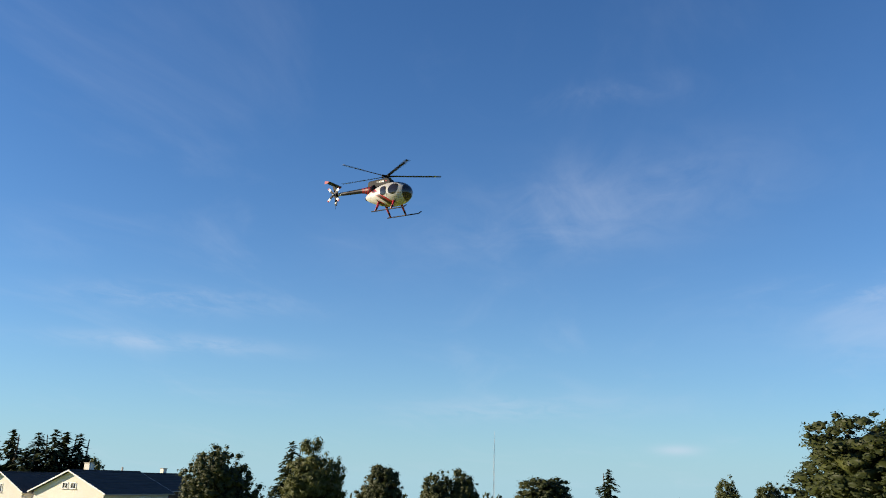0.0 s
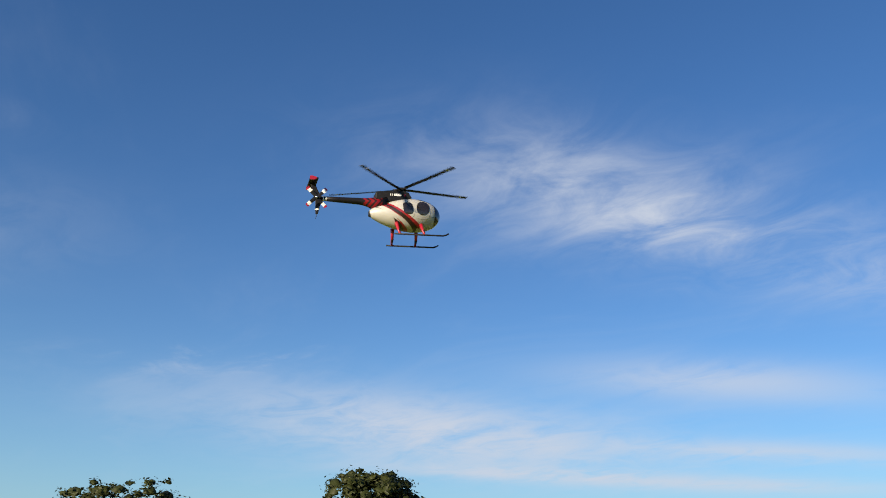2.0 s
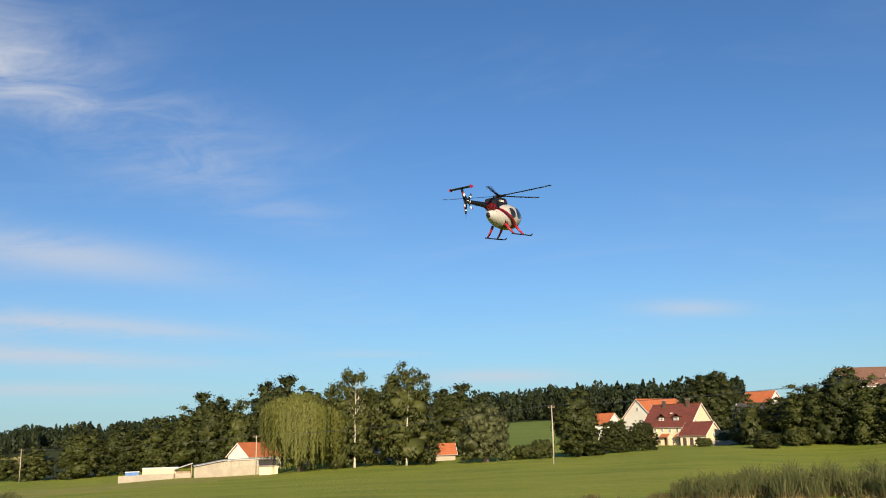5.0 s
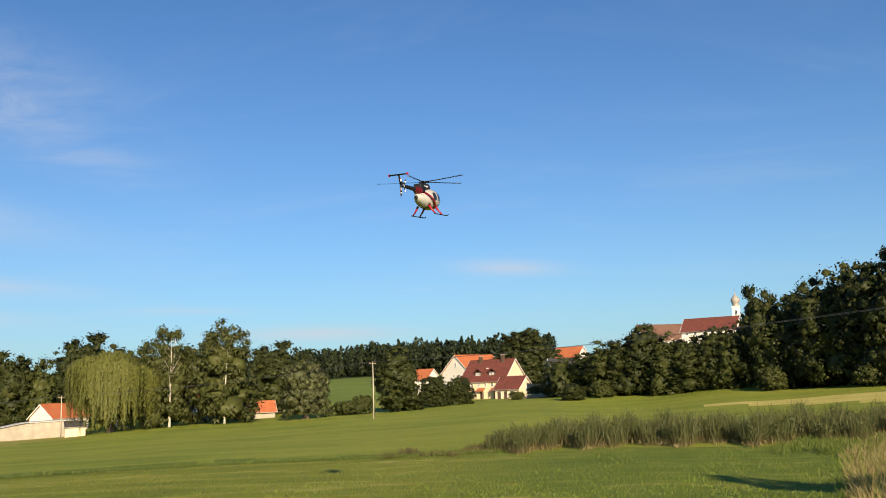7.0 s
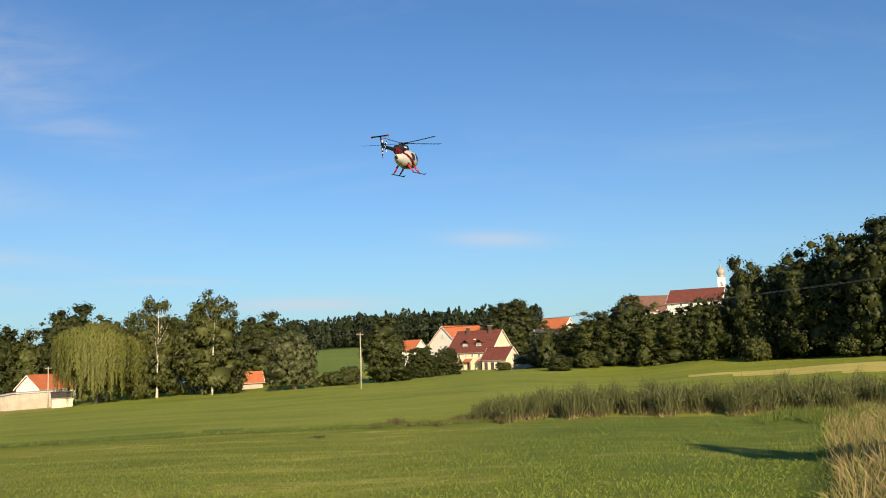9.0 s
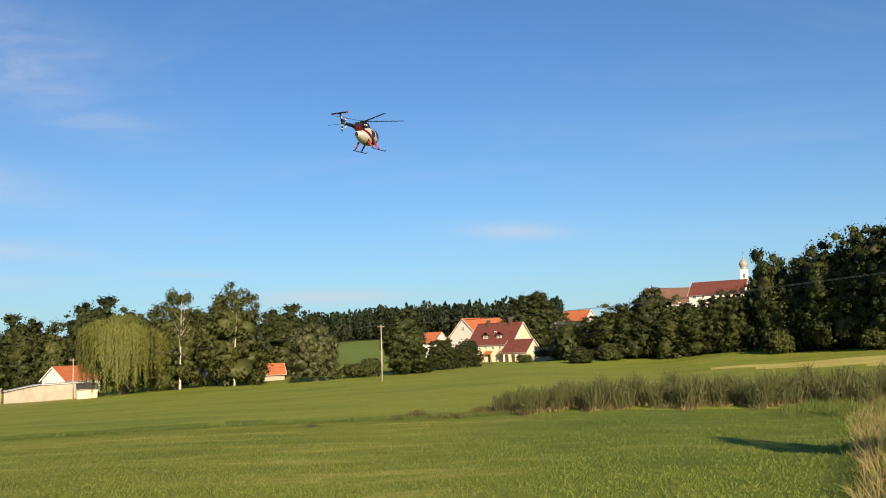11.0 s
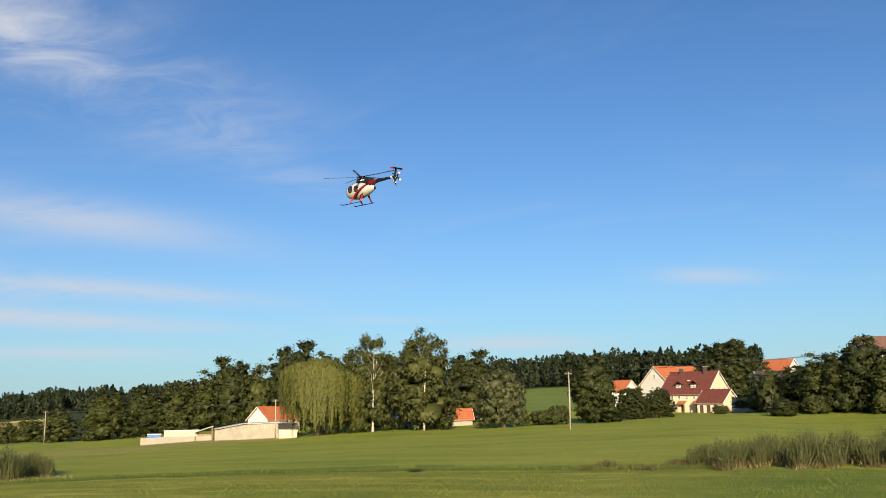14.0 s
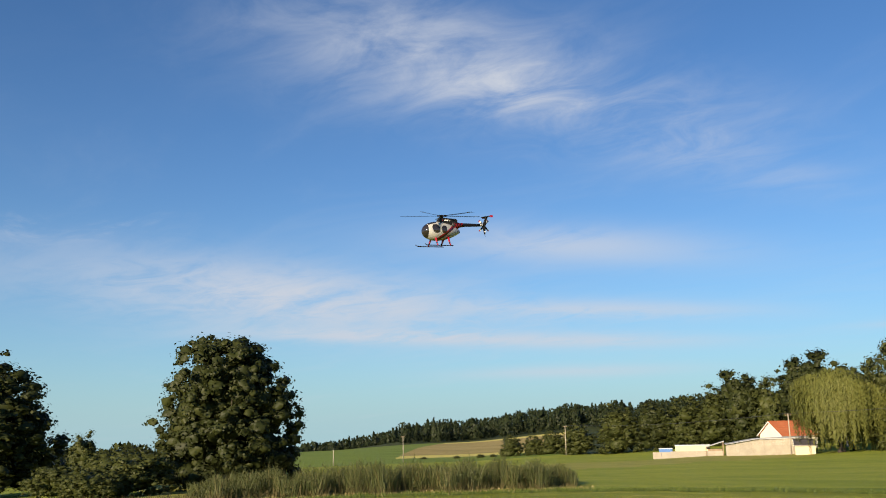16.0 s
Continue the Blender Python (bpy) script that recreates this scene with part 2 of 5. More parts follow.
TIMBER = worn("old_timber", (0.20, 0.14, 0.09), (0.34, 0.25, 0.17), 1.2, 0.85, relief=0.4)
BOARDS = worn("pale_weathered_boards", (0.30, 0.265, 0.21), (0.42, 0.375, 0.30), 0.9, 0.85, relief=0.3)
DARKWOOD = worn("dark_wood", (0.05, 0.03, 0.02), (0.10, 0.06, 0.04), 1.5, 0.8)
CONCRETE = worn("concrete", (0.30, 0.26, 0.21), (0.38, 0.34, 0.28), 0.6, 0.9, relief=0.2)
SHEET = worn("grey_sheet_roof", (0.34, 0.34, 0.34), (0.46, 0.46, 0.45), 0.8, 0.6)
BLUE = worn("blue_paint", (0.06, 0.16, 0.42), (0.09, 0.22, 0.50), 0.9, 0.5)
COPPER = worn("dome_sheet", (0.26, 0.23, 0.20), (0.36, 0.32, 0.28), 1.5, 0.5)
PANE = worn("window_glass", (0.018, 0.022, 0.028), (0.035, 0.040, 0.048), 0.7, 0.15, relief=0)
FRAME = worn("white_frame", (0.72, 0.72, 0.70), (0.80, 0.80, 0.78), 2.0, 0.5, relief=0)
WIRE = worn("wire", (0.03, 0.03, 0.03), (0.06, 0.06, 0.06), 1.0, 0.5, relief=0)

# ---- ground ----
AZ = (-180, -125, -100, -75, -57, -45, -36, -27, -15, -6, 3, 11, 18, 26, 60, 180)
RINGS = (0, 50, 160, 250, 450, 1200, 4900)
LAND = {     # height of the land by bearing, ring by ring: a low rise over a valley, a wooded hill on one side
    0: (0,) * 16,
    50: (-1.5, -3.2, -3.0, -2.6, -2.4, -2.3, -2.2, -2.2, -2.2, -2.2, -2.1, -2.0, -2.0, -1.8, -1.0, -1.5),
    160: (-3, -8, -8, -7, -7, -6.6, -6.0, -5.2, -4.0, -3.2, -2.5, -2.8, -1.5, -0.4, 2, -3),
    250: (-4, -10, -10, -10, -9.6, -9, -7.5, -5, -3.2, -2.4, -2.6, 3, 7, 9, 8, -4),
    450: (-5, -12, -12, -12, -11.5, -10, -7.5, -3, 2, 5.2, 6, 14, 18, 20, 15, -5),
    1200: (-10, -45, -45, -45, -43, -20, 2, 8, 16, 22, 24, 26, 28, 28, 20, -10),
    4900: (-150, -150, -150, -150, -150, -140, -120, -70, -60, -60, -60, -60, -60, -60, -60, -150),
}


def ring_height(ring, az):
    k = max(i for i in range(len(AZ) - 1) if AZ[i] <= az)
    f = (az - AZ[k]) / (AZ[k + 1] - AZ[k])
    f = f * f * (3 - 2 * f)
    return LAND[ring][k] * (1 - f) + LAND[ring][k + 1] * f


def ground_at(az, r):
    az = (az + 180) % 360 - 180
    r = min(r, RINGS[-1])
    h = [ring_height(ring, az) for ring in RINGS]
    k = max(i for i in range(len(RINGS) - 1) if RINGS[i] <= r)
    slope = []
    for i in range(len(RINGS)):
        a, b = max(i - 1, 0), min(i + 1, len(RINGS) - 1)
        slope.append((h[b] - h[a]) / (RINGS[b] - RINGS[a]))
    d = RINGS[k + 1] - RINGS[k]
    f = (r - RINGS[k]) / d
    f2, f3 = f * f, f * f * f
    return h[k] * (2 * f3 - 3 * f2 + 1) + slope[k] * d * (f3 - 2 * f2 + f) + h[k + 1] * (3 * f2 - 2 * f3) + slope[k + 1] * d * (f3 - f2)


def polar(az, r, lift=0.0):
    return Vector((r * math.sin(radians(az)), r * math.cos(radians(az)), ground_at(az, r) + lift))


def ground_xy(x, y):
    return ground_at(math.degrees(math.atan2(x, y)), math.hypot(x, y))


def land_use(az, r):
    """Which crop grows at a bearing and distance: index of the ground's material."""
    edge = 46.5 - 0.09 * az
    if -95 < az < 40 and r < edge:
        return 0
    # darker green strip just past the mown edge
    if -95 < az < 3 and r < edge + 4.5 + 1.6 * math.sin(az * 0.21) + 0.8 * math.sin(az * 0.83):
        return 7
    if 14 < az < 44 and 97 + max((26 - az) * 2.1, (az - 26) * 0.8) < r < 127 - (26 - az) * 0.5:
        return 2
    if -64 < az < -23 and 100 + (az + 45) * 2.5 < r < 166:
        return 6
    if r < 250 and not (-180 < az < -95) and not (az > 5 and r > 190):
        return 1
    if -60 < az < -37 and r < 560:
        if az > -48.5 + (r - 280) * 0.012 and r > 285:
            return 2 if r < 310 or r > 525 else 4
        return 3
    if -12 < az < 0 and r < 470:
        return 3
    if r > 250 or az > 5:
        return 5
    return 1


def build_ground():
    radii = [0.0] + [0.8 * 1.062 ** i for i in range(146)]
    radii = sorted([r for r in radii if r < 262 or 610 < r < 4900] + [262 + 6 * k for k in range(58)] + [40 + k * 1.5 for k in range(8)]) + [4900]
    lines = []       # bearings, closer where small fields are seen
    az = -180.0
    while az < 179.99:
        lines.append(az)
        az += 0.125 if -64 <= az < -36 or 13 <= az < 31 else 0.5 if -130 <= az < 46 else 1.0
    steps = len(lines)
    verts = [(0, 0, 0)]
    for r in radii[1:]:
        for az in lines:
            p = polar(az, r)
            rough = min(0.035, r * 0.004) * noise.noise(Vector((p.x * 0.6, p.y * 0.6, 3)))
            verts.append((p.x, p.y, p.z + rough))
    faces, use = [], []
    for i in range(steps):
        faces.append((0, 1 + (i + 1) % steps, 1 + i)), use.append(0)
    for k in range(len(radii) - 2):
        for i in range(steps):
            a, b = 1 + k * steps + i, 1 + k * steps + (i + 1) % steps
            faces.append((a, b, b + steps, a + steps))
            use.append(land_use(lines[i] + 0.06, (radii[k + 1] + radii[k + 2]) / 2))
    mesh = bpy.data.meshes.new("ground")
    mesh.from_pydata(verts, [], faces)
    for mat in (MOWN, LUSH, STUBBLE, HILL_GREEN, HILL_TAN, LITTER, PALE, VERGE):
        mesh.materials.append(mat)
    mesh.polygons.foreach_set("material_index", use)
    mesh.polygons.foreach_set("use_smooth", [True] * len(faces))
    if mesh.polygons[0].normal.z < 0:
        mesh.flip_normals()
    return tagged(new("ground", mesh), "mown and lush green meadows falling to a valley with harvested strips", "meadow", kind="structure")


build_ground()


# ---- shared builders ----
def part(name, bm, mat, parent=None, label="", smooth=False):
    """One bmesh as one mesh object under a thing or a part."""
    mesh = bpy.data.meshes.new(name)
    bm.to_mesh(mesh)
    bm.free()
    for m in mat if isinstance(mat, (list, tuple)) else (mat,):
        mesh.materials.append(m)
    if smooth:
        mesh.polygons.foreach_set("use_smooth", [True] * len(mesh.polygons))
    ob = new(name, mesh)
    ob.parent = parent
    if label:
        tagged(ob, label)
    return ob


def thing(name, m, label, category, group=""):
    ob = new(name)
    ob.matrix_basis = m
    ob.empty_display_size = 0.3
    return tagged(ob, label, category, group)


def box(bm, x0, x1, y0, y1, z0, z1, bevel=0.0):
    made = bmesh.ops.create_cube(bm, size=1.0)["verts"]
    for v in made:
        v.co = Vector(((x0 + x1) / 2 + v.co.x * (x1 - x0), (y0 + y1) / 2 + v.co.y * (y1 - y0), (z0 + z1) / 2 + v.co.z * (z1 - z0)))
    if bevel:
        edges = list({e for v in made for e in v.link_edges})
        bmesh.ops.bevel(bm, geom=edges, offset=bevel, segments=1, affect="EDGES", profile=0.5)
    return made


def boxed(*size, bevel=0.0):
    bm = bmesh.new()
    box(bm, *size, bevel=bevel)
    return bm


def tube(bm, path, radii, sides=8):
    """A tapered, bent rod along a path."""
    rings = []
    for i, p in enumerate(path):
        p = Vector(p)
        a, b = Vector(path[max(i - 1, 0)]), Vector(path[min(i + 1, len(path) - 1)])
        q = (b - a).to_track_quat("Z", "Y")
        rings.append([bm.verts.new(p + q @ Vector((radii[i] * math.cos(2 * math.pi * k / sides), radii[i] * math.sin(2 * math.pi * k / sides), 0))) for k in range(sides)])
    for a, b in zip(rings, rings[1:]):
        for k in range(sides):
            bm.faces.new((a[k], a[(k + 1) % sides], b[(k + 1) % sides], b[k]))
    bm.faces.new(rings[0][::-1]), bm.faces.new(rings[-1])


def quads(name, p, n, up, long, wide, mat, soft=None, balls=None):
    """Many small leaf blades: centres p, facing n, pointing along up; sizes long and wide; soft: the way each one catches light; balls: inner clumps (corners, faces, their normals)."""
    side = np.cross(n, up)
    side /= np.linalg.norm(side, axis=1, keepdims=True) + 1e-9
    along = np.cross(side, n)
    along /= np.linalg.norm(along, axis=1, keepdims=True) + 1e-9
    n = n / (np.linalg.norm(n, axis=1, keepdims=True) + 1e-9)
    a, b = along * long[:, None], side * wide[:, None]
    v = np.stack([p - a, p - b * 0.9 - n * wide[:, None] * 0.25, p + a, p + b * 0.9 - n * wide[:, None] * 0.25], 1).reshape(-1, 3)
    count = len(p)
    faces = np.arange(count * 4, dtype=np.int32)
    starts = np.arange(0, count * 4, 4, dtype=np.int32)
    if balls is not None:
        faces = np.concatenate([faces, balls[1].ravel().astype(np.int32) + count * 4])
        starts = np.concatenate([starts, count * 4 + np.arange(0, len(balls[1]) * 3, 3, dtype=np.int32)])
        v = np.concatenate([v, balls[0]])
    mesh = bpy.data.meshes.new(name)
    mesh.vertices.add(len(v)), mesh.loops.add(len(faces)), mesh.polygons.add(len(starts))
    mesh.vertices.foreach_set("co", v.astype(np.float32).ravel())
    mesh.loops.foreach_set("vertex_index", faces)
    mesh.polygons.foreach_set("loop_start", starts)
    mesh.update(calc_edges=True)
    mesh.materials.append(mat)
    if soft is not None:
        lit = np.repeat(soft, 4, axis=0)
        if balls is not None:
            lit = np.concatenate([lit, balls[2]])
        mesh.polygons.foreach_set("use_smooth", np.ones(len(starts), dtype=bool))
        mesh.normals_split_custom_set_from_vertices(lit.astype(np.float32).tolist())
    return mesh

# ---- vegetation ----
rng = np.random.default_rng(7)


def unit(v):
    return v / (np.linalg.norm(v, axis=1, keepdims=True) + 1e-9)


def fitted(p, wide, tilt=0.985):
    """Stretches a crown so that it is one metre high and twice wide broad."""
    reach = np.quantile(np.hypot(p[:, 0], p[:, 1]), tilt)
    p = p * [wide / reach, wide / reach, 1.0]
    p[:, 2] *= 1.0 / np.quantile(p[:, 2], 0.998)
    return p


def balls():
    """The corners and faces of a small rough ball, for the inside of a leaf clump."""
    bm = bmesh.new()
    bmesh.ops.create_icosphere(bm, subdivisions=1, radius=1.0)
    v = np.array([list(q.co) for q in bm.verts])
    f = np.array([[q.index for q in face.verts] for face in bm.faces])
    bm.free()
    return v, f


BALL_V, BALL_F = balls()


def lobed_crown(name, mat, lobes, leaves, base, wide, droop=0.0, leaf=0.016, peak=0.0, lobe=(0.09, 0.16), core=0.58, ragged=0.20):
    """A crown of leaf clumps for a tree one metre high: lobes on an uneven envelope, each a dark clump in a shell of leaves."""
    p, n, soft, cv, cf, cn, inner, inner_n = [], [], [], [], [], [], [], []
    middle, half = (base + 1.0) / 2, (1.0 - base) / 2
    seed = rng.uniform(0, 90)
    for i in range(lobes):
        d = unit(rng.normal(size=(1, 3)))[0]
        f = rng.uniform(0.45, 1.0) ** 0.5
        uneven = 1.0 + ragged * noise.noise(Vector((d[0] * 1.7 + seed, d[1] * 1.7, d[2] * 1.7))) + ragged * 0.6 * noise.noise(Vector((d[0] * 4 + seed, d[1] * 4, d[2] * 4)))
        size = rng.uniform(*lobe)
        if middle + d[2] * half * (0.55 + 0.45 * f) < size * 0.3:
            d[2] = rng.uniform(-0.5, 0.6)
        width = wide * (1.0 - peak * max(d[2], 0) ** 1.5) * uneven * (1.0 - min(d[2] ** 2, 0.94)) ** -0.2
        c = np.array([d[0] * (width - size * 0.8) * f, d[1] * (width - size * 0.8) * f, middle + d[2] * (half * min(uneven, 1.12) - size * 0.75) * (0.55 + 0.45 * f)])
        squash = np.array([1.05, 1.05, 0.95])
        wobble = 1.0 + rng.uniform(-0.28, 0.16, (len(BALL_V), 1))
        cf.append(BALL_F + len(BALL_V) * i)
        cv.append(c + BALL_V * wobble * size * squash * core)
        away = unit(np.array([[c[0] / wide, c[1] / wide, (c[2] - middle) / half]]))
        cn.append(unit(BALL_V * 0.5 + away * 0.4 + rng.normal(size=BALL_V.shape) * 0.3))
        if i % 4 == 0:       # boughs deep in the crown
            cf.append(BALL_F + len(BALL_V) * (lobes + i // 4))
            inner.append(c * [0.62, 0.62, 1] + [0, 0, (middle - c[2]) * 0.3] + BALL_V * (1.0 + rng.uniform(-0.3, 0.2, (len(BALL_V), 1))) * size * 1.5)
            inner_n.append(unit(BALL_V + rng.normal(size=BALL_V.shape) * 0.3))
        m = max(8, int(leaves / lobes * (size / lobe[1]) ** 1.6 * rng.uniform(0.8, 1.2)))
        out = unit(rng.normal(size=(m, 3)))
        p.append(c + out * rng.uniform(0.45, 1.16, (m, 1)) ** 0.8 * size * squash * (1 + 0.22 * np.sin(out[:, :1] * 5 + i) * np.sin(out[:, 1:2] * 5 + 2 * i)))
        n.append(out)
        soft.append(unit(out * 0.75 + away * 0.5))
    p, n, soft, cv, cf, cn = (np.concatenate(q) for q in (p, n, soft, cv + inner, cf, cn + inner_n))
    reach, tall = np.quantile(np.hypot(p[:, 0], p[:, 1]), 0.985), np.quantile(p[:, 2], 0.998)
    p, cv = p * [wide / reach, wide / reach, 1 / tall], cv * [wide / reach, wide / reach, 1 / tall]
    n = unit(n + rng.normal(size=n.shape) * 0.30 + [0, 0, 0.15])
    soft = unit(soft + rng.normal(size=n.shape) * 0.34)
    up = np.tile([0.0, 0.0, 1.0], (len(p), 1)) + rng.normal(size=p.shape) * (0.9 - droop * 0.7)
    size = rng.uniform(0.6, 1.6, len(p)) * leaf
    return quads(name, p, n, up, size * (1 + droop * 1.2), size * (0.8 - droop * 0.35), mat, soft, (cv, cf, cn))


def strand_crown(name, mat, strands, base, wide, leaf=0.02):
    """A weeping crown: curtains of hanging strands from several uneven domes."""
    p, n = [], []
    domes = [(math.cos(a) * q * wide, math.sin(a) * q * wide, rng.uniform(0.24, 0.36) * wide * 1.6, h) for a, q, h in
             [(k * 0.9 + rng.uniform(-0.2, 0.2), rng.uniform(0.45, 0.72), rng.uniform(0.78, 0.98)) for k in range(7)]] + [(0, 0, wide * 0.62, 1.0), (wide * 0.2, -wide * 0.1, wide * 0.5, 0.97)]
    for i in range(strands):
        cx, cy, size, high = domes[i % len(domes)]
        a, f = rng.uniform(0, 2 * math.pi), math.sqrt(rng.uniform(0.02, 1))
        x, y = cx + math.cos(a) * f * size, cy + math.sin(a) * f * size
        top = high - 0.13 * f ** 2.2 - rng.uniform(0, 0.04)
        length = rng.uniform(0.12, 0.30) if f < 0.6 else rng.uniform(0.2, 0.62) * rng.uniform(0.6, 1.25)
        k = int(length / leaf * 1.6)
        z = top - np.linspace(0, length, k)
        bend = (top - z) * 0.06
        q = np.stack([x + math.cos(a) * bend + rng.normal(size=k) * 0.007, y + math.sin(a) * bend + rng.normal(size=k) * 0.007, np.maximum(z, 0.02 + rng.uniform(0, 0.05))], 1)
        p.append(q)
        n.append(unit(np.tile([math.cos(a), math.sin(a), 0.35], (k, 1)) + rng.normal(size=(k, 3)) * 0.45))
    p, n = np.concatenate(p), np.concatenate(n)
    p = fitted(p, wide, 0.98)
    p[:, :2] *= (0.84 + 0.16 * np.clip(p[:, 2:] * 1.6, 0, 1))
    up = np.tile([0.0, 0.0, 1.0], (len(p), 1)) + rng.normal(size=p.shape) * 0.22
    size = rng.uniform(0.7, 1.3, len(p)) * leaf
    soft = unit(n * 0.6 + unit(p * [1, 1, 0.6] + [0, 0, -0.25]) * 0.6 + rng.normal(size=p.shape) * 0.12)
    return quads(name, p, n, up, size * 1.2, size * 0.30, mat, soft)


def spruce_crown(name, mat, tiers=26, leaf=0.02, wide=0.2):
    """Tiers of drooping boughs, narrow at the tip."""
    p, n, u = [], [], []
    for t in range(tiers):
        z = 0.06 + 0.93 * (t / (tiers - 1)) ** 0.9
        reach = wide * (1 - z) ** 0.8 * rng.uniform(0.8, 1.15) + 0.008
        boughs = max(4, int(11 * (1 - z)) + 3)
        for b in range(boughs):
            a = rng.uniform(0, 2 * math.pi)
            k = max(3, int(reach / leaf * 2.6))
            f = np.linspace(0.12, 1, k) * rng.uniform(0.7, 1.1)
            dirn = np.array([math.cos(a), math.sin(a)])
            q = np.stack([dirn[0] * f * reach, dirn[1] * f * reach, z - f ** 1.5 * reach * 0.55 + rng.normal(size=k) * 0.006], 1)
            p.append(q + rng.normal(size=q.shape) * 0.007)
            n.append(unit(np.tile([dirn[0] * 0.4, dirn[1] * 0.4, 0.9], (k, 1)) + rng.normal(size=(k, 3)) * 0.5))
            u.append(np.tile([dirn[0], dirn[1], -0.45], (k, 1)))
    p, n, u = np.concatenate(p), np.concatenate(n), np.concatenate(u)
    size = rng.uniform(0.7, 1.3, len(p)) * leaf
    soft = unit(p * [1, 1, 0] * 4 + [0, 0, 0.35] + n * 0.3)
    return quads(name, p, n, u, size * 1.2, size * 0.55, mat, soft)


def trunk_mesh(name, mat, radius, top, limbs, spread, start=0.22, stems=1):
    """A tapered, slightly bent stem with forking limbs, for a tree one metre high."""
    bm = bmesh.new()
    for s in range(stems):
        lean = Vector((rng.uniform(-0.06, 0.06), rng.uniform(-0.06, 0.06), 0)) * (1 if stems == 1 else 2.0)
        foot = Vector((rng.uniform(-1, 1), rng.uniform(-1, 1), 0)) * radius * (0 if stems == 1 else 1.2)
        path = [foot + lean * (k / 6) ** 1.4 + Vector((rng.uniform(-1, 1), rng.uniform(-1, 1), 0)) * radius * 0.35 * (k > 0) + Vector((0, 0, -0.03 + (top + 0.03) * k / 6)) for k in range(7)]
        tube(bm, path, [radius * (1.35 if k == 0 else 1.0 - 0.82 * k / 6) for k in range(7)], 8)
        for i in range(limbs):
            f = rng.uniform(start, 0.85)
            k = f * 6
            a, b = path[int(k)], path[min(int(k) + 1, 6)]
            foot2 = a.lerp(b, k - int(k))
            ang = rng.uniform(0, 2 * math.pi)
            reach = spread * rng.uniform(0.6, 1.0) * (1.1 - f * 0.6)
            d = Vector((math.cos(ang), math.sin(ang), 0))
            thick = radius * (1.0 - 0.82 * f) * 0.5
            tube(bm, [foot2, foot2 + d * reach * 0.4 + Vector((0, 0, reach * 0.35)), foot2 + d * reach * 0.75 + Vector((0, 0, reach * 0.8)), foot2 + d * reach + Vector((0, 0, reach * 1.2))], [thick, thick * 0.7, thick * 0.45, thick * 0.15], 5)
    mesh = bpy.data.meshes.new(name)
    bm.to_mesh(mesh)
    bm.free()
    mesh.materials.append(mat)
    mesh.polygons.foreach_set("use_smooth", [True] * len(mesh.polygons))
    return mesh


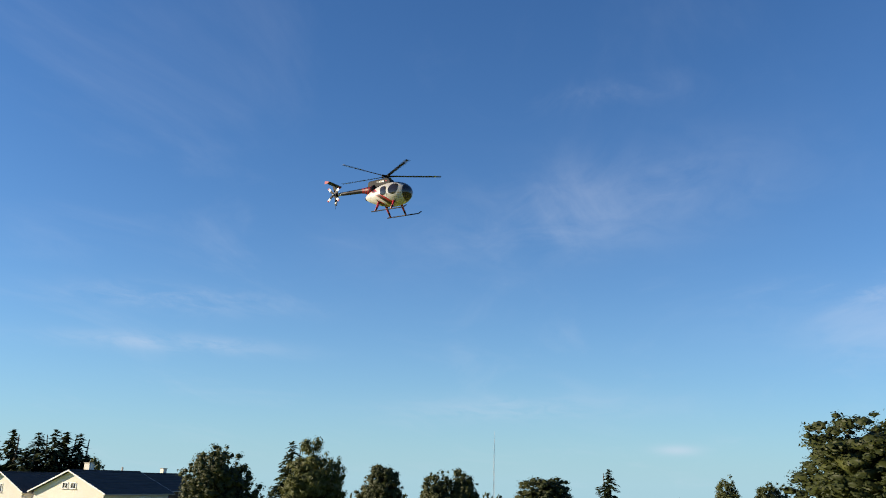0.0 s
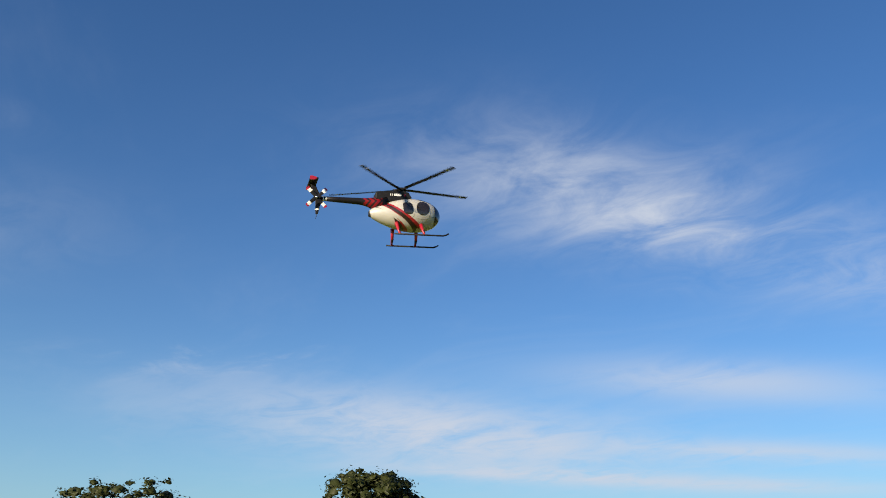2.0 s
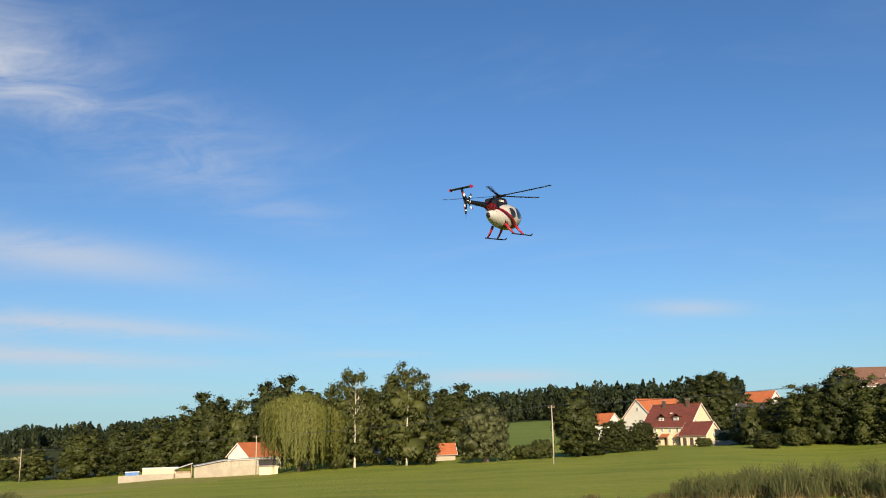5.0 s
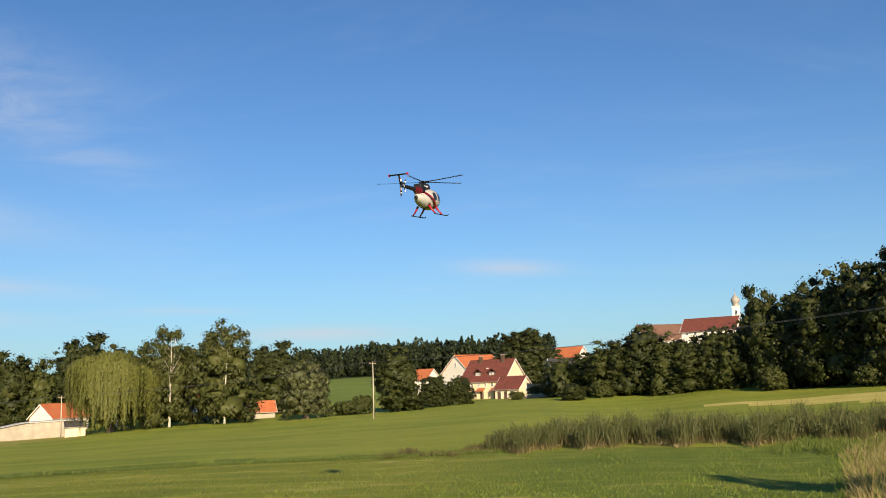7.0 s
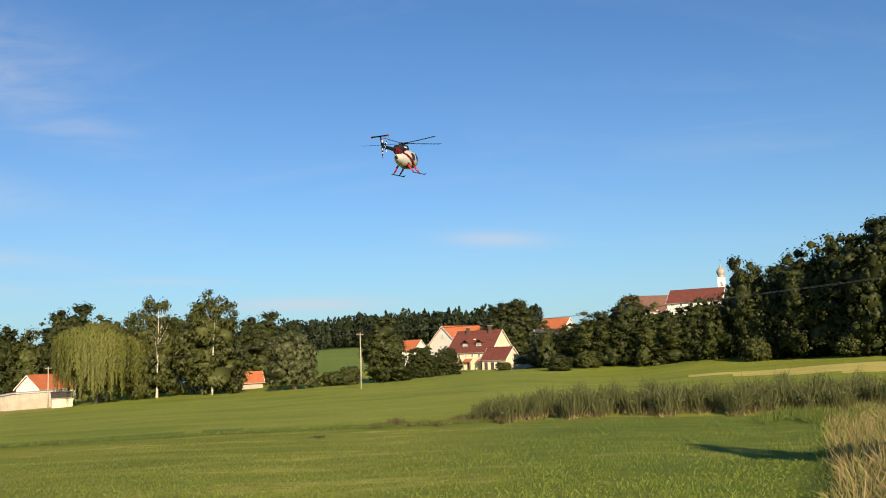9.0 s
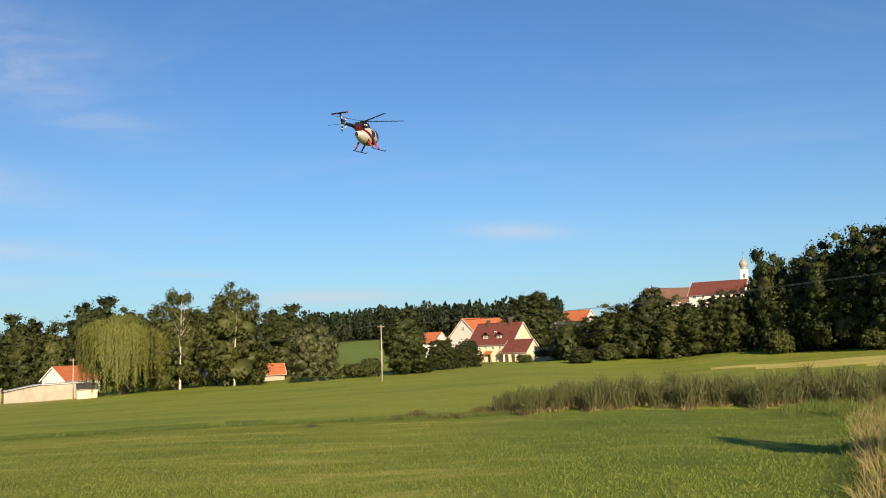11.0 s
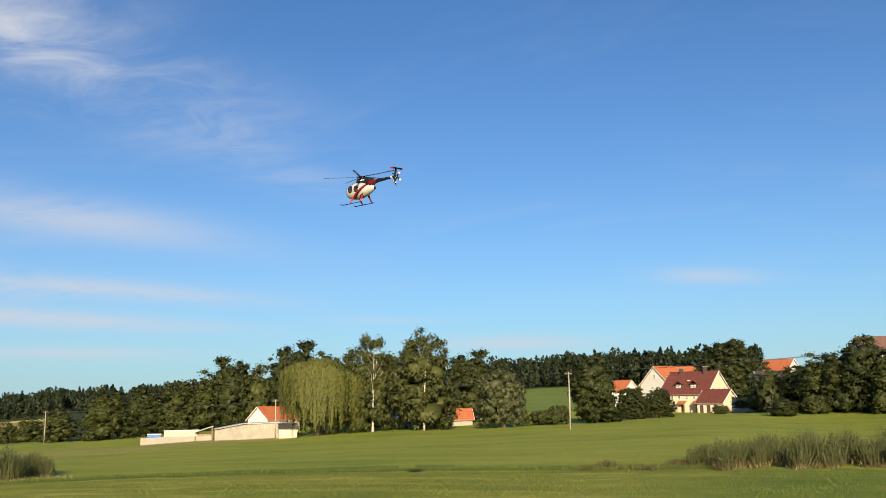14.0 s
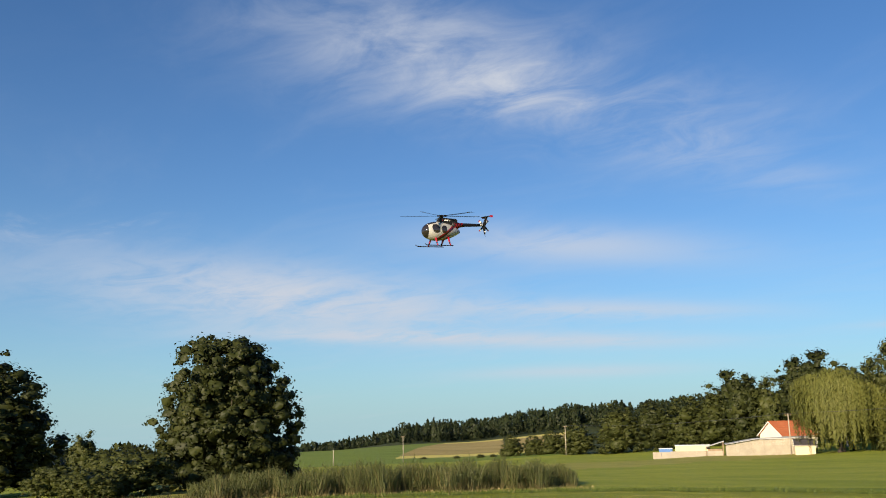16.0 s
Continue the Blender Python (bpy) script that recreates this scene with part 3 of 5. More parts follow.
KINDS = {     # crown and trunk meshes for a tree one metre high
    "round": [(lobed_crown("crown", LEAF_OAK, 620, 36000, -0.25, 0.46, leaf=0.0086, peak=0.35, lobe=(0.030, 0.072), core=0.58, ragged=0.20), trunk_mesh("trunk", BARK, 0.026, 0.8, 12, 0.30)),
              (lobed_crown("crown", LEAF_OAK, 560, 32000, -0.25, 0.46, leaf=0.0088, peak=0.15, lobe=(0.030, 0.072), core=0.58, ragged=0.20), trunk_mesh("trunk", BARK, 0.024, 0.8, 12, 0.28))],
    "tall": [(lobed_crown("crown", LEAF_OAK, 190, 11000, -0.35, 0.33, leaf=0.0115, peak=0.15, lobe=(0.036, 0.095), core=0.52, ragged=0.25), trunk_mesh("trunk", BARK, 0.018, 0.85, 14, 0.2)),
             (lobed_crown("crown", LEAF_LIME, 190, 11000, -0.35, 0.33, leaf=0.0115, peak=0.2, lobe=(0.036, 0.095), core=0.52, ragged=0.25), trunk_mesh("trunk", BARK, 0.018, 0.85, 14, 0.22)),
             (lobed_crown("crown", LEAF_OAK, 190, 11000, -0.35, 0.33, leaf=0.0115, peak=0.1, lobe=(0.036, 0.095), core=0.52, ragged=0.25), trunk_mesh("trunk", BARK, 0.018, 0.85, 14, 0.24))],
    "grove": [(lobed_crown("crown", LEAF_LIME, 190, 10000, -0.30, 0.40, leaf=0.0120, peak=0.25, lobe=(0.036, 0.095), core=0.52, ragged=0.25), trunk_mesh("trunk", BARK, 0.02, 0.75, 12, 0.26))],
    "willow": [(strand_crown("crown", LEAF_WILLOW, 3200, 0.36, 0.50, 0.016), trunk_mesh("trunk", BARK, 0.035, 0.7, 14, 0.32))],
    "birch": [(lobed_crown("crown", LEAF_BIRCH, 240, 16000, -0.35, 0.30, droop=0.6, leaf=0.0100, peak=0.25, lobe=(0.030, 0.070), core=0.42, ragged=0.28), trunk_mesh("trunk", BIRCH, 0.0085, 0.88, 10, 0.17, 0.35)),
              (lobed_crown("crown", LEAF_BIRCH, 240, 16000, -0.35, 0.30, droop=0.6, leaf=0.0100, peak=0.35, lobe=(0.030, 0.070), core=0.42, ragged=0.28), trunk_mesh("trunk", BIRCH, 0.0085, 0.88, 10, 0.19, 0.35, stems=2))],
    "osier": [(lobed_crown("crown", LEAF_GREY, 260, 17000, -0.25, 0.50, droop=0.4, leaf=0.0115, lobe=(0.04, 0.10), core=0.52), trunk_mesh("trunk", BARK, 0.03, 0.6, 12, 0.3, stems=3))],
    "shrub": [(lobed_crown("crown", LEAF_LIME, 200, 10000, -0.25, 0.75, leaf=0.019, lobe=(0.06, 0.16), core=0.52), trunk_mesh("trunk", BARK, 0.03, 0.6, 12, 0.4, stems=3))],
    "spruce": [(spruce_crown("crown", NEEDLE, 30, 0.018, 0.24), trunk_mesh("trunk", BARK, 0.016, 0.95, 0, 0.1)),
               (spruce_crown("crown", NEEDLE, 26, 0.020, 0.27), trunk_mesh("trunk", BARK, 0.016, 0.95, 0, 0.1))],
}


def tree(name, kind, az, r, top, width, label, category="tree", group="", pick=0, turn=None):
    """A tree at a bearing and distance whose tip stands at the elevation top (degrees) and which is width metres broad."""
    crown, trunk = KINDS[kind][pick % len(KINDS[kind])]
    foot = polar(az, r, -0.1)
    high = EYE + r * math.tan(radians(top)) - foot.z
    native = {"round": 0.92, "tall": 0.66, "grove": 0.8, "willow": 1.0, "birch": 0.60, "osier": 1.0, "shrub": 1.5, "spruce": 0.44}[kind]
    sx = width / native
    turned = rng.uniform(0, 360) if turn is None else turn
    ob = thing(name, Matrix.Translation(foot) @ pose(0, 0, 0, 0, 0, turned) @ Matrix.Diagonal((sx, sx, high, 1)), label, category, group)
    for mesh in (trunk, crown):
        child = new(mesh.name.split(".")[0], mesh)
        child.parent = ob
        if kind == "birch" and mesh is crown:      # the crown leans away from the stem
            child.matrix_basis = pose(0.0, 0.13, 0)
    return ob


# solitary trees round the meadow
tree("alder_tree", "round", -58.9, 90, 5.55, 15.0, "broad dark green deciduous tree behind a reed bed", pick=0, turn=40)
tree("alder_tree", "round", -73.4, 100, 4.40, 19.0, "dense rounded dark green tree at the meadow's edge", pick=1)
tree("poplar_tree", "tall", -67.1, 150, -0.1, 5.5, "slim pale green tree seen between two broad trees", pick=1)
tree("bush", "shrub", -64.6, 78, -1.2, 8.5, "rounded olive green willow bush beside the reeds", "bush")
tree("bush", "shrub", -66.4, 74, -2.3, 5.0, "low olive green bush beside the reeds", "bush")
tree("bush", "shrub", -68.0, 84, -2.0, 7.0, "low dark green bush under the tree", "bush")
tree("weeping_willow", "willow", -21.55, 165, 2.45, 17.0, "large weeping willow with yellow-green hanging strands")
tree("birch_tree", "birch", -18.2, 162, 4.05, 10.5, "tall birch with a forked white trunk", group="birches by the farm", pick=1, turn=18)
tree("birch_tree", "birch", -14.9, 158, 4.45, 13.0, "tall slender birch with a white trunk", group="birches by the farm", pick=0, turn=15)
tree("osier_bush", "osier", -9.9, 150, 1.75, 9.2, "big rounded grey-green willow bush", "bush")
tree("ash_tree", "tall", -4.05, 155, 2.45, 9.5, "dense dark green tree beside a wooden pole", pick=2)
tree("maple_tree", "round", -1.7, 168, 0.40, 6.5, "dark green rounded tree in front of the farmhouse")
tree("maple_tree", "round", -0.1, 172, 0.35, 6.5, "dark green rounded tree in front of the farmhouse", pick=1)
tree("bush", "shrub", -13.9, 171, -0.95, 3.4, "dark green bush before the low outbuilding", "bush")
tree("bush", "shrub", -7.4, 152, -0.9, 5.0, "low green bush at the field's edge", "bush")
tree("bush", "shrub", -6.3, 153, -0.6, 4.5, "low dark green bush at the field's edge", "bush")
tree("yew_tree", "tall", 7.2, 165, -0.35, 5.0, "small dark green conical tree before the wood", pick=0)
tree("bush", "shrub", 5.0, 205, -0.45, 6.0, "green garden bush beside the house", "bush")
tree("bush", "shrub", 3.6, 196, -0.75, 4.2, "rounded dark green bush in the farmhouse garden", "bush")
tree("bush", "shrub", 6.1, 196, -0.9, 5.0, "low green bush in the farmhouse garden", "bush")
tree("bush", "shrub", 1.2, 205, -1.25, 3.6, "low flowering bush before the farmhouse door", "bush")
tree("lime_tree", "round", 4.2, 262, 3.15, 21.0, "tall broad dark green tree behind the farmhouse", pick=0)

# an unseen tree added beside the view to shade a corner of the meadow
tree("hedge_tree", "grove", 59.0, 13.0, 15.0, 3.0, "unseen leafy tree added to shade the corner of the mown meadow")

# the grove behind the willow and the farm
for az, r, top, width, pick in ((-36.8, 240, -0.2, 11, 0), (-34.2, 235, 0.9, 13, 1), (-32.0, 232, 1.0, 12, 2), (-30.0, 228, 1.3, 14, 0), (-28.2, 226, 1.9, 13, 1),
                                (-26.9, 222, 2.75, 13, 2), (-25.2, 220, 2.3, 12, 0), (-23.1, 214, 3.75, 14, 2), (-21.3, 214, 3.0, 13, 1), (-19.4, 210, 3.2, 13, 0)):
    tree("grove_tree", "tall" if pick else "grove", az, r, top, width, "dark green deciduous tree in a dense grove", group="grove behind the shed", pick=pick)
for az, r, top, width, pick in ((-16.6, 195, 3.1, 15, 1), (-12.0, 190, 3.0, 13, 2), (-10.7, 200, 2.3, 12, 0), (-17.9, 190, 1.5, 11, 1), (-11.0, 206, 1.6, 9, 0), (-14.6, 204, 1.8, 12, 2)):
    tree("grove_tree", "tall", az, r, top, width, "dark green tree behind the birches", group="trees behind the birches", pick=pick)
for az, r, top, width in ((-41.0, 262, -0.85, 8), (-39.6, 258, -0.95, 7), (-38.4, 256, -0.65, 9), (-43.0, 270, -2.05, 3), (-42.2, 268, -2.05, 2.5), (-44.5, 272, -2.1, 2.5), (-46.6, 275, -2.15, 2.5)):
    tree("field_tree", "grove", az, r, top, width, "round green tree at the edge of the harvested field", group="trees along the field")

# the wooded slope below the church
for az, r, top, width, pick in ((6.4, 190, 1.4, 9, 1), (8.2, 186, 1.5, 10, 2), (9.4, 178, 2.2, 11, 1), (10.6, 176, 2.5, 10, 0), (11.8, 174, 3.1, 10, 2), (13.2, 170, 2.5, 10, 1), (14.6, 168, 2.3, 11, 2),
                                (15.9, 166, 2.75, 7, 0), (17.1, 164, 2.7, 8, 1), (18.95, 160, 5.15, 9, 2), (20.0, 158, 4.2, 10, 1), (20.9, 156, 3.9, 9, 2), (22.3, 152, 5.4, 11, 0)):
    tree("slope_tree", "tall", az, r, top, width, "dark green deciduous tree on the wooded slope", group="wood below the church", pick=pick)
for az, r, top, width, pick in ((23.6, 150, 5.7, 12, 1), (25.0, 146, 5.9, 12, 2), (26.6, 142, 6.9, 13, 0), (28.4, 140, 7.1, 13, 2), (30.4, 138, 7.3, 13, 1), (33.0, 136, 7.4, 14, 2),
                                (17.9, 178, 3.1, 9, 0), (21.2, 175, 4.6, 12, 2), (24.4, 168, 5.9, 13, 1), (27.4, 164, 6.8, 14, 2)):
    tree("slope_tree", "tall", az, r, top, width, "dark green deciduous tree on the wooded slope", group="wood below the church", pick=pick)
for az, r, top, width in ((19.2, 152, 0.2, 5), (24.6, 141, 0.2, 5), (9.0, 172, -0.4, 5)):
    tree("slope_bush", "shrub", az, r, top, width, "dark green bush along the edge of the wood", "bush", "bushes below the church")

# trees and spruces round the houses at the village's end
for az, r, top, width, pick in ((-126.2, 190, 2.0, 10, 0), (-125.0, 192, 1.9, 10, 1), (-123.6, 188, 1.8, 10, 0), (-122.8, 186, 2.0, 9, 1), (-122.2, 188, 1.9, 10, 0), (-121.4, 187, 1.8, 9, 1), (-124.2, 184, 0.9, 9, 1), (-120.9, 184, 0.6, 8, 0)):
    tree("spruce_tree", "spruce", az, r, top + 0.25, width * 1.35, "tall dark green spruce behind the white houses", group="spruces behind the houses", pick=pick)
tree("garden_tree", "round", -113.3, 96, 1.6, 9.2, "rounded olive green tree beside the white house", pick=1)
tree("garden_tree", "grove", -120.4, 178, 0.75, 7.0, "green deciduous tree behind the house")
tree("larch_tree", "spruce", -108.9, 130, 2.05, 9.0, "tall grey-green conifer in a clump", group="clump by the village", pick=1)
tree("birch_tree", "birch", -107.2, 128, 2.25, 8.5, "birch with drooping crown in a clump", group="clump by the village", pick=1)
tree("birch_tree", "birch", -106.0, 130, 1.4, 5.5, "birch with drooping crown in a clump", group="clump by the village", pick=0)
tree("oak_tree", "round", -103.2, 140, 0.75, 8.3, "round dark green tree on the skyline", group="trees on the skyline", pick=0)
tree("oak_tree", "round", -99.6, 150, 0.45, 8.0, "round dark green tree on the skyline", group="trees on the skyline", pick=1)
tree("oak_tree", "tall", -98.1, 150, 0.68, 6.0, "dark green tree on the skyline", group="trees on the skyline", pick=2)
tree("oak_tree", "round", -93.0, 170, 0.25, 14.0, "broad dark green tree on the skyline", group="trees on the skyline", pick=0)
tree("spruce_tree", "spruce", -89.1, 160, 0.85, 8.5, "bushy dark green conifer on the skyline", pick=1)
tree("poplar_tree", "birch", -82.4, 165, 0.6, 5.5, "pale green loose-crowned tree on the skyline", pick=0)
tree("oak_tree", "round", -79.6, 165, 0.25, 8.0, "green rounded tree on the skyline", group="trees on the skyline", pick=1)


def woods(name, label, spots, spread, kind_mat, high, leaf, per):
    """A far wood: hundreds of small crowns in one mesh."""
    p, n, u, size, soft = [], [], [], [], []
    for x, y, h, slim in spots:
        z0 = ground_xy(x, y)
        k = per
        f = rng.uniform(0.05, 1, k)
        a = rng.uniform(0, 2 * math.pi, k)
        reach = h * spread * np.where(slim, (1 - f) ** 0.8 * 0.75 + 0.02, np.sqrt(np.maximum(0.0, 1 - ((f - 0.55) / 0.5) ** 2)) + 0.03) * rng.uniform(0.7, 1.05, k)
        p.append(np.stack([x + np.cos(a) * reach, y + np.sin(a) * reach, z0 + f * h], 1))
        n.append(unit(np.stack([np.cos(a), np.sin(a), np.full(k, 0.5)], 1) + rng.normal(size=(k, 3)) * 0.4))
        u.append(np.tile([0, 0, 1.0], (k, 1)) + rng.normal(size=(k, 3)) * 0.4)
        size.append(rng.uniform(0.7, 1.3, k) * leaf * h / high)
        soft.append(unit(np.stack([np.cos(a), np.sin(a), (f - 0.4) * 1.6], 1) + rng.normal(size=(k, 3)) * 0.2))
    p, n, u, size, soft = (np.concatenate(q) for q in (p, n, u, size, soft))
    return tagged(new(name, quads(name, p, n, u, size * 1.2, size * 0.85, kind_mat, soft)), label, "woods", kind="stuff")


def scatter(count, az0, az1, r0, r1, high, slim):
    """Spots for a wood: bearing and distance, height and whether the crown is slim."""
    made = []
    for i in range(count):
        az, r = rng.uniform(az0, az1), rng.uniform(r0, r1)
        p = polar(az, r)
        made.append((p.x, p.y, high * rng.uniform(0.6, 1.0) * (1.14 if rng.uniform() < 0.15 else 1.0), rng.uniform() < slim))
    return made


woods("far_woods", "dark mixed forest on the ridge beyond the village", scatter(520, -12.5, 6, 490, 620, 18, 0.5), 0.3, NEEDLE, 18, 0.8, 150)
woods("far_woods", "dark spruce forest along the far hills", scatter(700, -48, -24, 600, 900, 15, 0.6), 0.3, NEEDLE, 15, 0.85, 130)
woods("far_woods", "distant forest on the horizon", scatter(600, -62, -43, 1000, 1400, 15, 0.5), 0.36, NEEDLE, 15, 1.7, 45)
woods("far_woods", "hedge of bushes and low trees behind the meadow", scatter(130, -80, -58, 150, 240, 6.5, 0.0), 0.45, LEAF_OAK, 6.5, 0.5, 170)
woods("far_woods", "dark forest behind the skyline trees", scatter(350, -130, -66, 600, 1000, 14, 0.5), 0.3, LEAF_OAK, 14, 1.2, 45)
woods("far_woods", "dense trees on the hill round the church", scatter(110, 18, 44, 175, 300, 11, 0.0), 0.36, LEAF_OAK, 11, 0.7, 170)
woods("far_woods", "dense trees on the slope below the houses", scatter(60, 5.5, 18, 182, 225, 7, 0.0), 0.4, LEAF_OAK, 7, 0.6, 170)


def blades(name, label, spots, mat, high, wide, lean):
    """Upright stalks and leaves in tufts, as one mesh."""
    count = len(spots)
    p = np.array(spots)
    h = high * rng.uniform(0.55, 1.2, count) * p[:, 3]
    a = rng.uniform(0, 2 * math.pi, count)
    up = unit(np.stack([np.cos(a) * lean, np.sin(a) * lean, np.ones(count)], 1) * [1, 1, 1] + rng.normal(size=(count, 3)) * lean * 0.6)
    n = unit(np.stack([np.sin(a), np.cos(a), np.zeros(count)], 1) + rng.normal(size=(count, 3)) * 0.2)
    return tagged(new(name, quads(name, p[:, :3] + up * h[:, None] * 0.48, n, up, h * 0.5, wide * rng.uniform(0.6, 1.4, count), mat)), label, "grass", kind="stuff")


def bed(count, az0, az1, r0, r1, edge=1.0):
    """Spots in a reed bed, thinner and lower towards its ends."""
    made = []
    for i in range(count):
        f = rng.uniform()
        az = az0 + (az1 - az0) * f
        thin = min(1.0, 5 * min(f, 1 - f) + 0.25)
        r = rng.uniform(r0, r1) + 1.5 * math.sin(az * 1.3) + 1.0 * math.sin(az * 3.1)
        clump = 0.75 + 0.45 * noise.noise(Vector((az * 0.9, r * 0.35, 5)))
        if rng.uniform() > clump * 1.25:
            continue
        x, y = r * math.sin(radians(az)), r * math.cos(radians(az))
        made.append((x, y, ground_at(az, r), clump * (0.45 + 0.55 * thin) * edge))
    return made


def plume(spots, label):
    """Bent leaves that fan out from reed stalks."""
    return blades("reed_bed", label, spots, REED, 0.75, 0.020, 1.1)


def raised(spots, low, high):
    return [(x, y, z + rng.uniform(low, high) * h, h) for x, y, z, h in spots]


near_bed, far_bed = bed(13000, 1.5, 34, 47, 54), bed(12000, -61, -37, 56, 64)
blades("reed_bed", "grey-green reeds beside the meadow", near_bed, REED, 1.75, 0.016, 0.22)
plume(raised(near_bed, 0.3, 1.45), "bent leaves of the reeds beside the meadow")
blades("reed_bed", "brown withered herbs among the reeds", bed(4500, 1.0, 33, 46, 50, 0.75), HERB, 1.1, 0.020, 0.45)
blades("reed_bed", "brown dry stalks at the foot of the reeds", bed(1800, 0.0, 32, 45.5, 48, 0.5), STRAW, 0.8, 0.012, 0.4)
blades("reed_bed", "low dark herbs at the end of the reeds", bed(1600, -5.5, 5, 46.5, 49, 0.45), HERB, 0.9, 0.022, 0.6)
blades("reed_bed", "grey-green reeds before the tall tree", far_bed, REED, 2.1, 0.020, 0.2)
plume(raised(far_bed, 0.4, 1.8), "bent leaves of the reeds before the tall tree")
blades("reed_bed", "brown herbs at the edge of the reeds", bed(4000, -80, -37, 54, 60, 0.7), HERB, 1.1, 0.022, 0.4)
blades("reed_bed", "low dry grass beside the reeds", bed(2500, -78, -36, 52, 57, 0.35), STRAW, 0.7, 0.02, 0.3)
blades("tall_grass", "pale dry uncut grass beside the mown meadow", bed(22000, 22.8, 42, 10, 46, 1.0), STRAW, 0.82, 0.007, 1.0)
blades("tall_grass", "green blades among the dry uncut grass", bed(12000, 22.2, 42, 10, 46, 0.7), GRASS, 0.75, 0.009, 0.7)
blades("tall_grass", "brown withered herbs among the uncut grass", bed(4000, 23, 42, 12, 46, 0.7), HERB, 0.9, 0.012, 0.6)
blades("tall_grass", "green uncut grass at the meadow's margin", bed(8000, 19, 34, 38, 47, 0.8), FRINGE, 0.7, 0.012, 0.5)


def meadow_spots(count, az0, az1, r0, r1):
    az = rng.uniform(az0, az1, count)
    r = r0 * (r1 / r0) ** rng.uniform(0, 1, count)
    return [(q * math.sin(radians(a)), q * math.cos(radians(a)), ground_at(a, q), 1.0 + 0.8 * noise.noise(Vector((a * 0.25, q * 0.3, 1)))) for a, q in zip(az, r)]


def meadow_fringe(count):
    made = []
    for i in range(count):
        az = rng.uniform(-75, 3)
        r = 46.5 - 0.09 * az + rng.normal() * 0.5
        made.append((r * math.sin(radians(az)), r * math.cos(radians(az)), ground_at(az, r), 1.0 + 0.5 * noise.noise(Vector((az, 0, 2)))))
    return made


blades("meadow_grass", "short mown green grass with pale cut blades", meadow_spots(95000, -55, 30, 7.5, 47), GRASS, 0.075, 0.007, 0.7)
blades("meadow_grass", "darker uncut fringe along the mown edge", meadow_fringe(14000), FRINGE, 0.26, 0.010, 0.5)
blades("meadow_grass", "pale cut stalks lying in the mown meadow", meadow_spots(9000, -55, 30, 7.5, 47), STRAW, 0.05, 0.005, 0.9)

# ---- buildings ----
def window_part(parent, place, face, w, h, pane_mat=None, deep=0.06):
    """A window in a wall: a proud frame round a dark pane with a sill; face is the wall's outward direction (local)."""
    m = Matrix.Translation(place) @ Vector(face).to_track_quat("Y", "Z").to_matrix().to_4x4()
    bm = bmesh.new()
    t = min(0.12, w * 0.14)
    for a in ((-w / 2, -w / 2 + t, -h / 2, h / 2), (w / 2 - t, w / 2, -h / 2, h / 2), (-w / 2 + t, w / 2 - t, h / 2 - t, h / 2), (-w / 2 + t, w / 2 - t, -h / 2, -h / 2 + t), (-t / 3, t / 3, -h / 2 + t, h / 2 - t)):
        box(bm, a[0], a[1], -0.03, deep, a[2], a[3])
    bm.transform(m)
    win = part("window", bm, FRAME, parent)
    bm = boxed(-w / 2 + t * 0.9, w / 2 - t * 0.9, -0.02, deep * 0.45, -h / 2 + t * 0.9, h / 2 - t * 0.9)
    bm.transform(m)
    part("pane", bm, PANE, win)
    bm = boxed(-w / 2 - 0.08, w / 2 + 0.08, 0.0, deep + 0.07, -h / 2 - 0.07, -h / 2 - 0.005)
    bm.transform(m)
    part("sill", bm, CONCRETE, win)
    return win


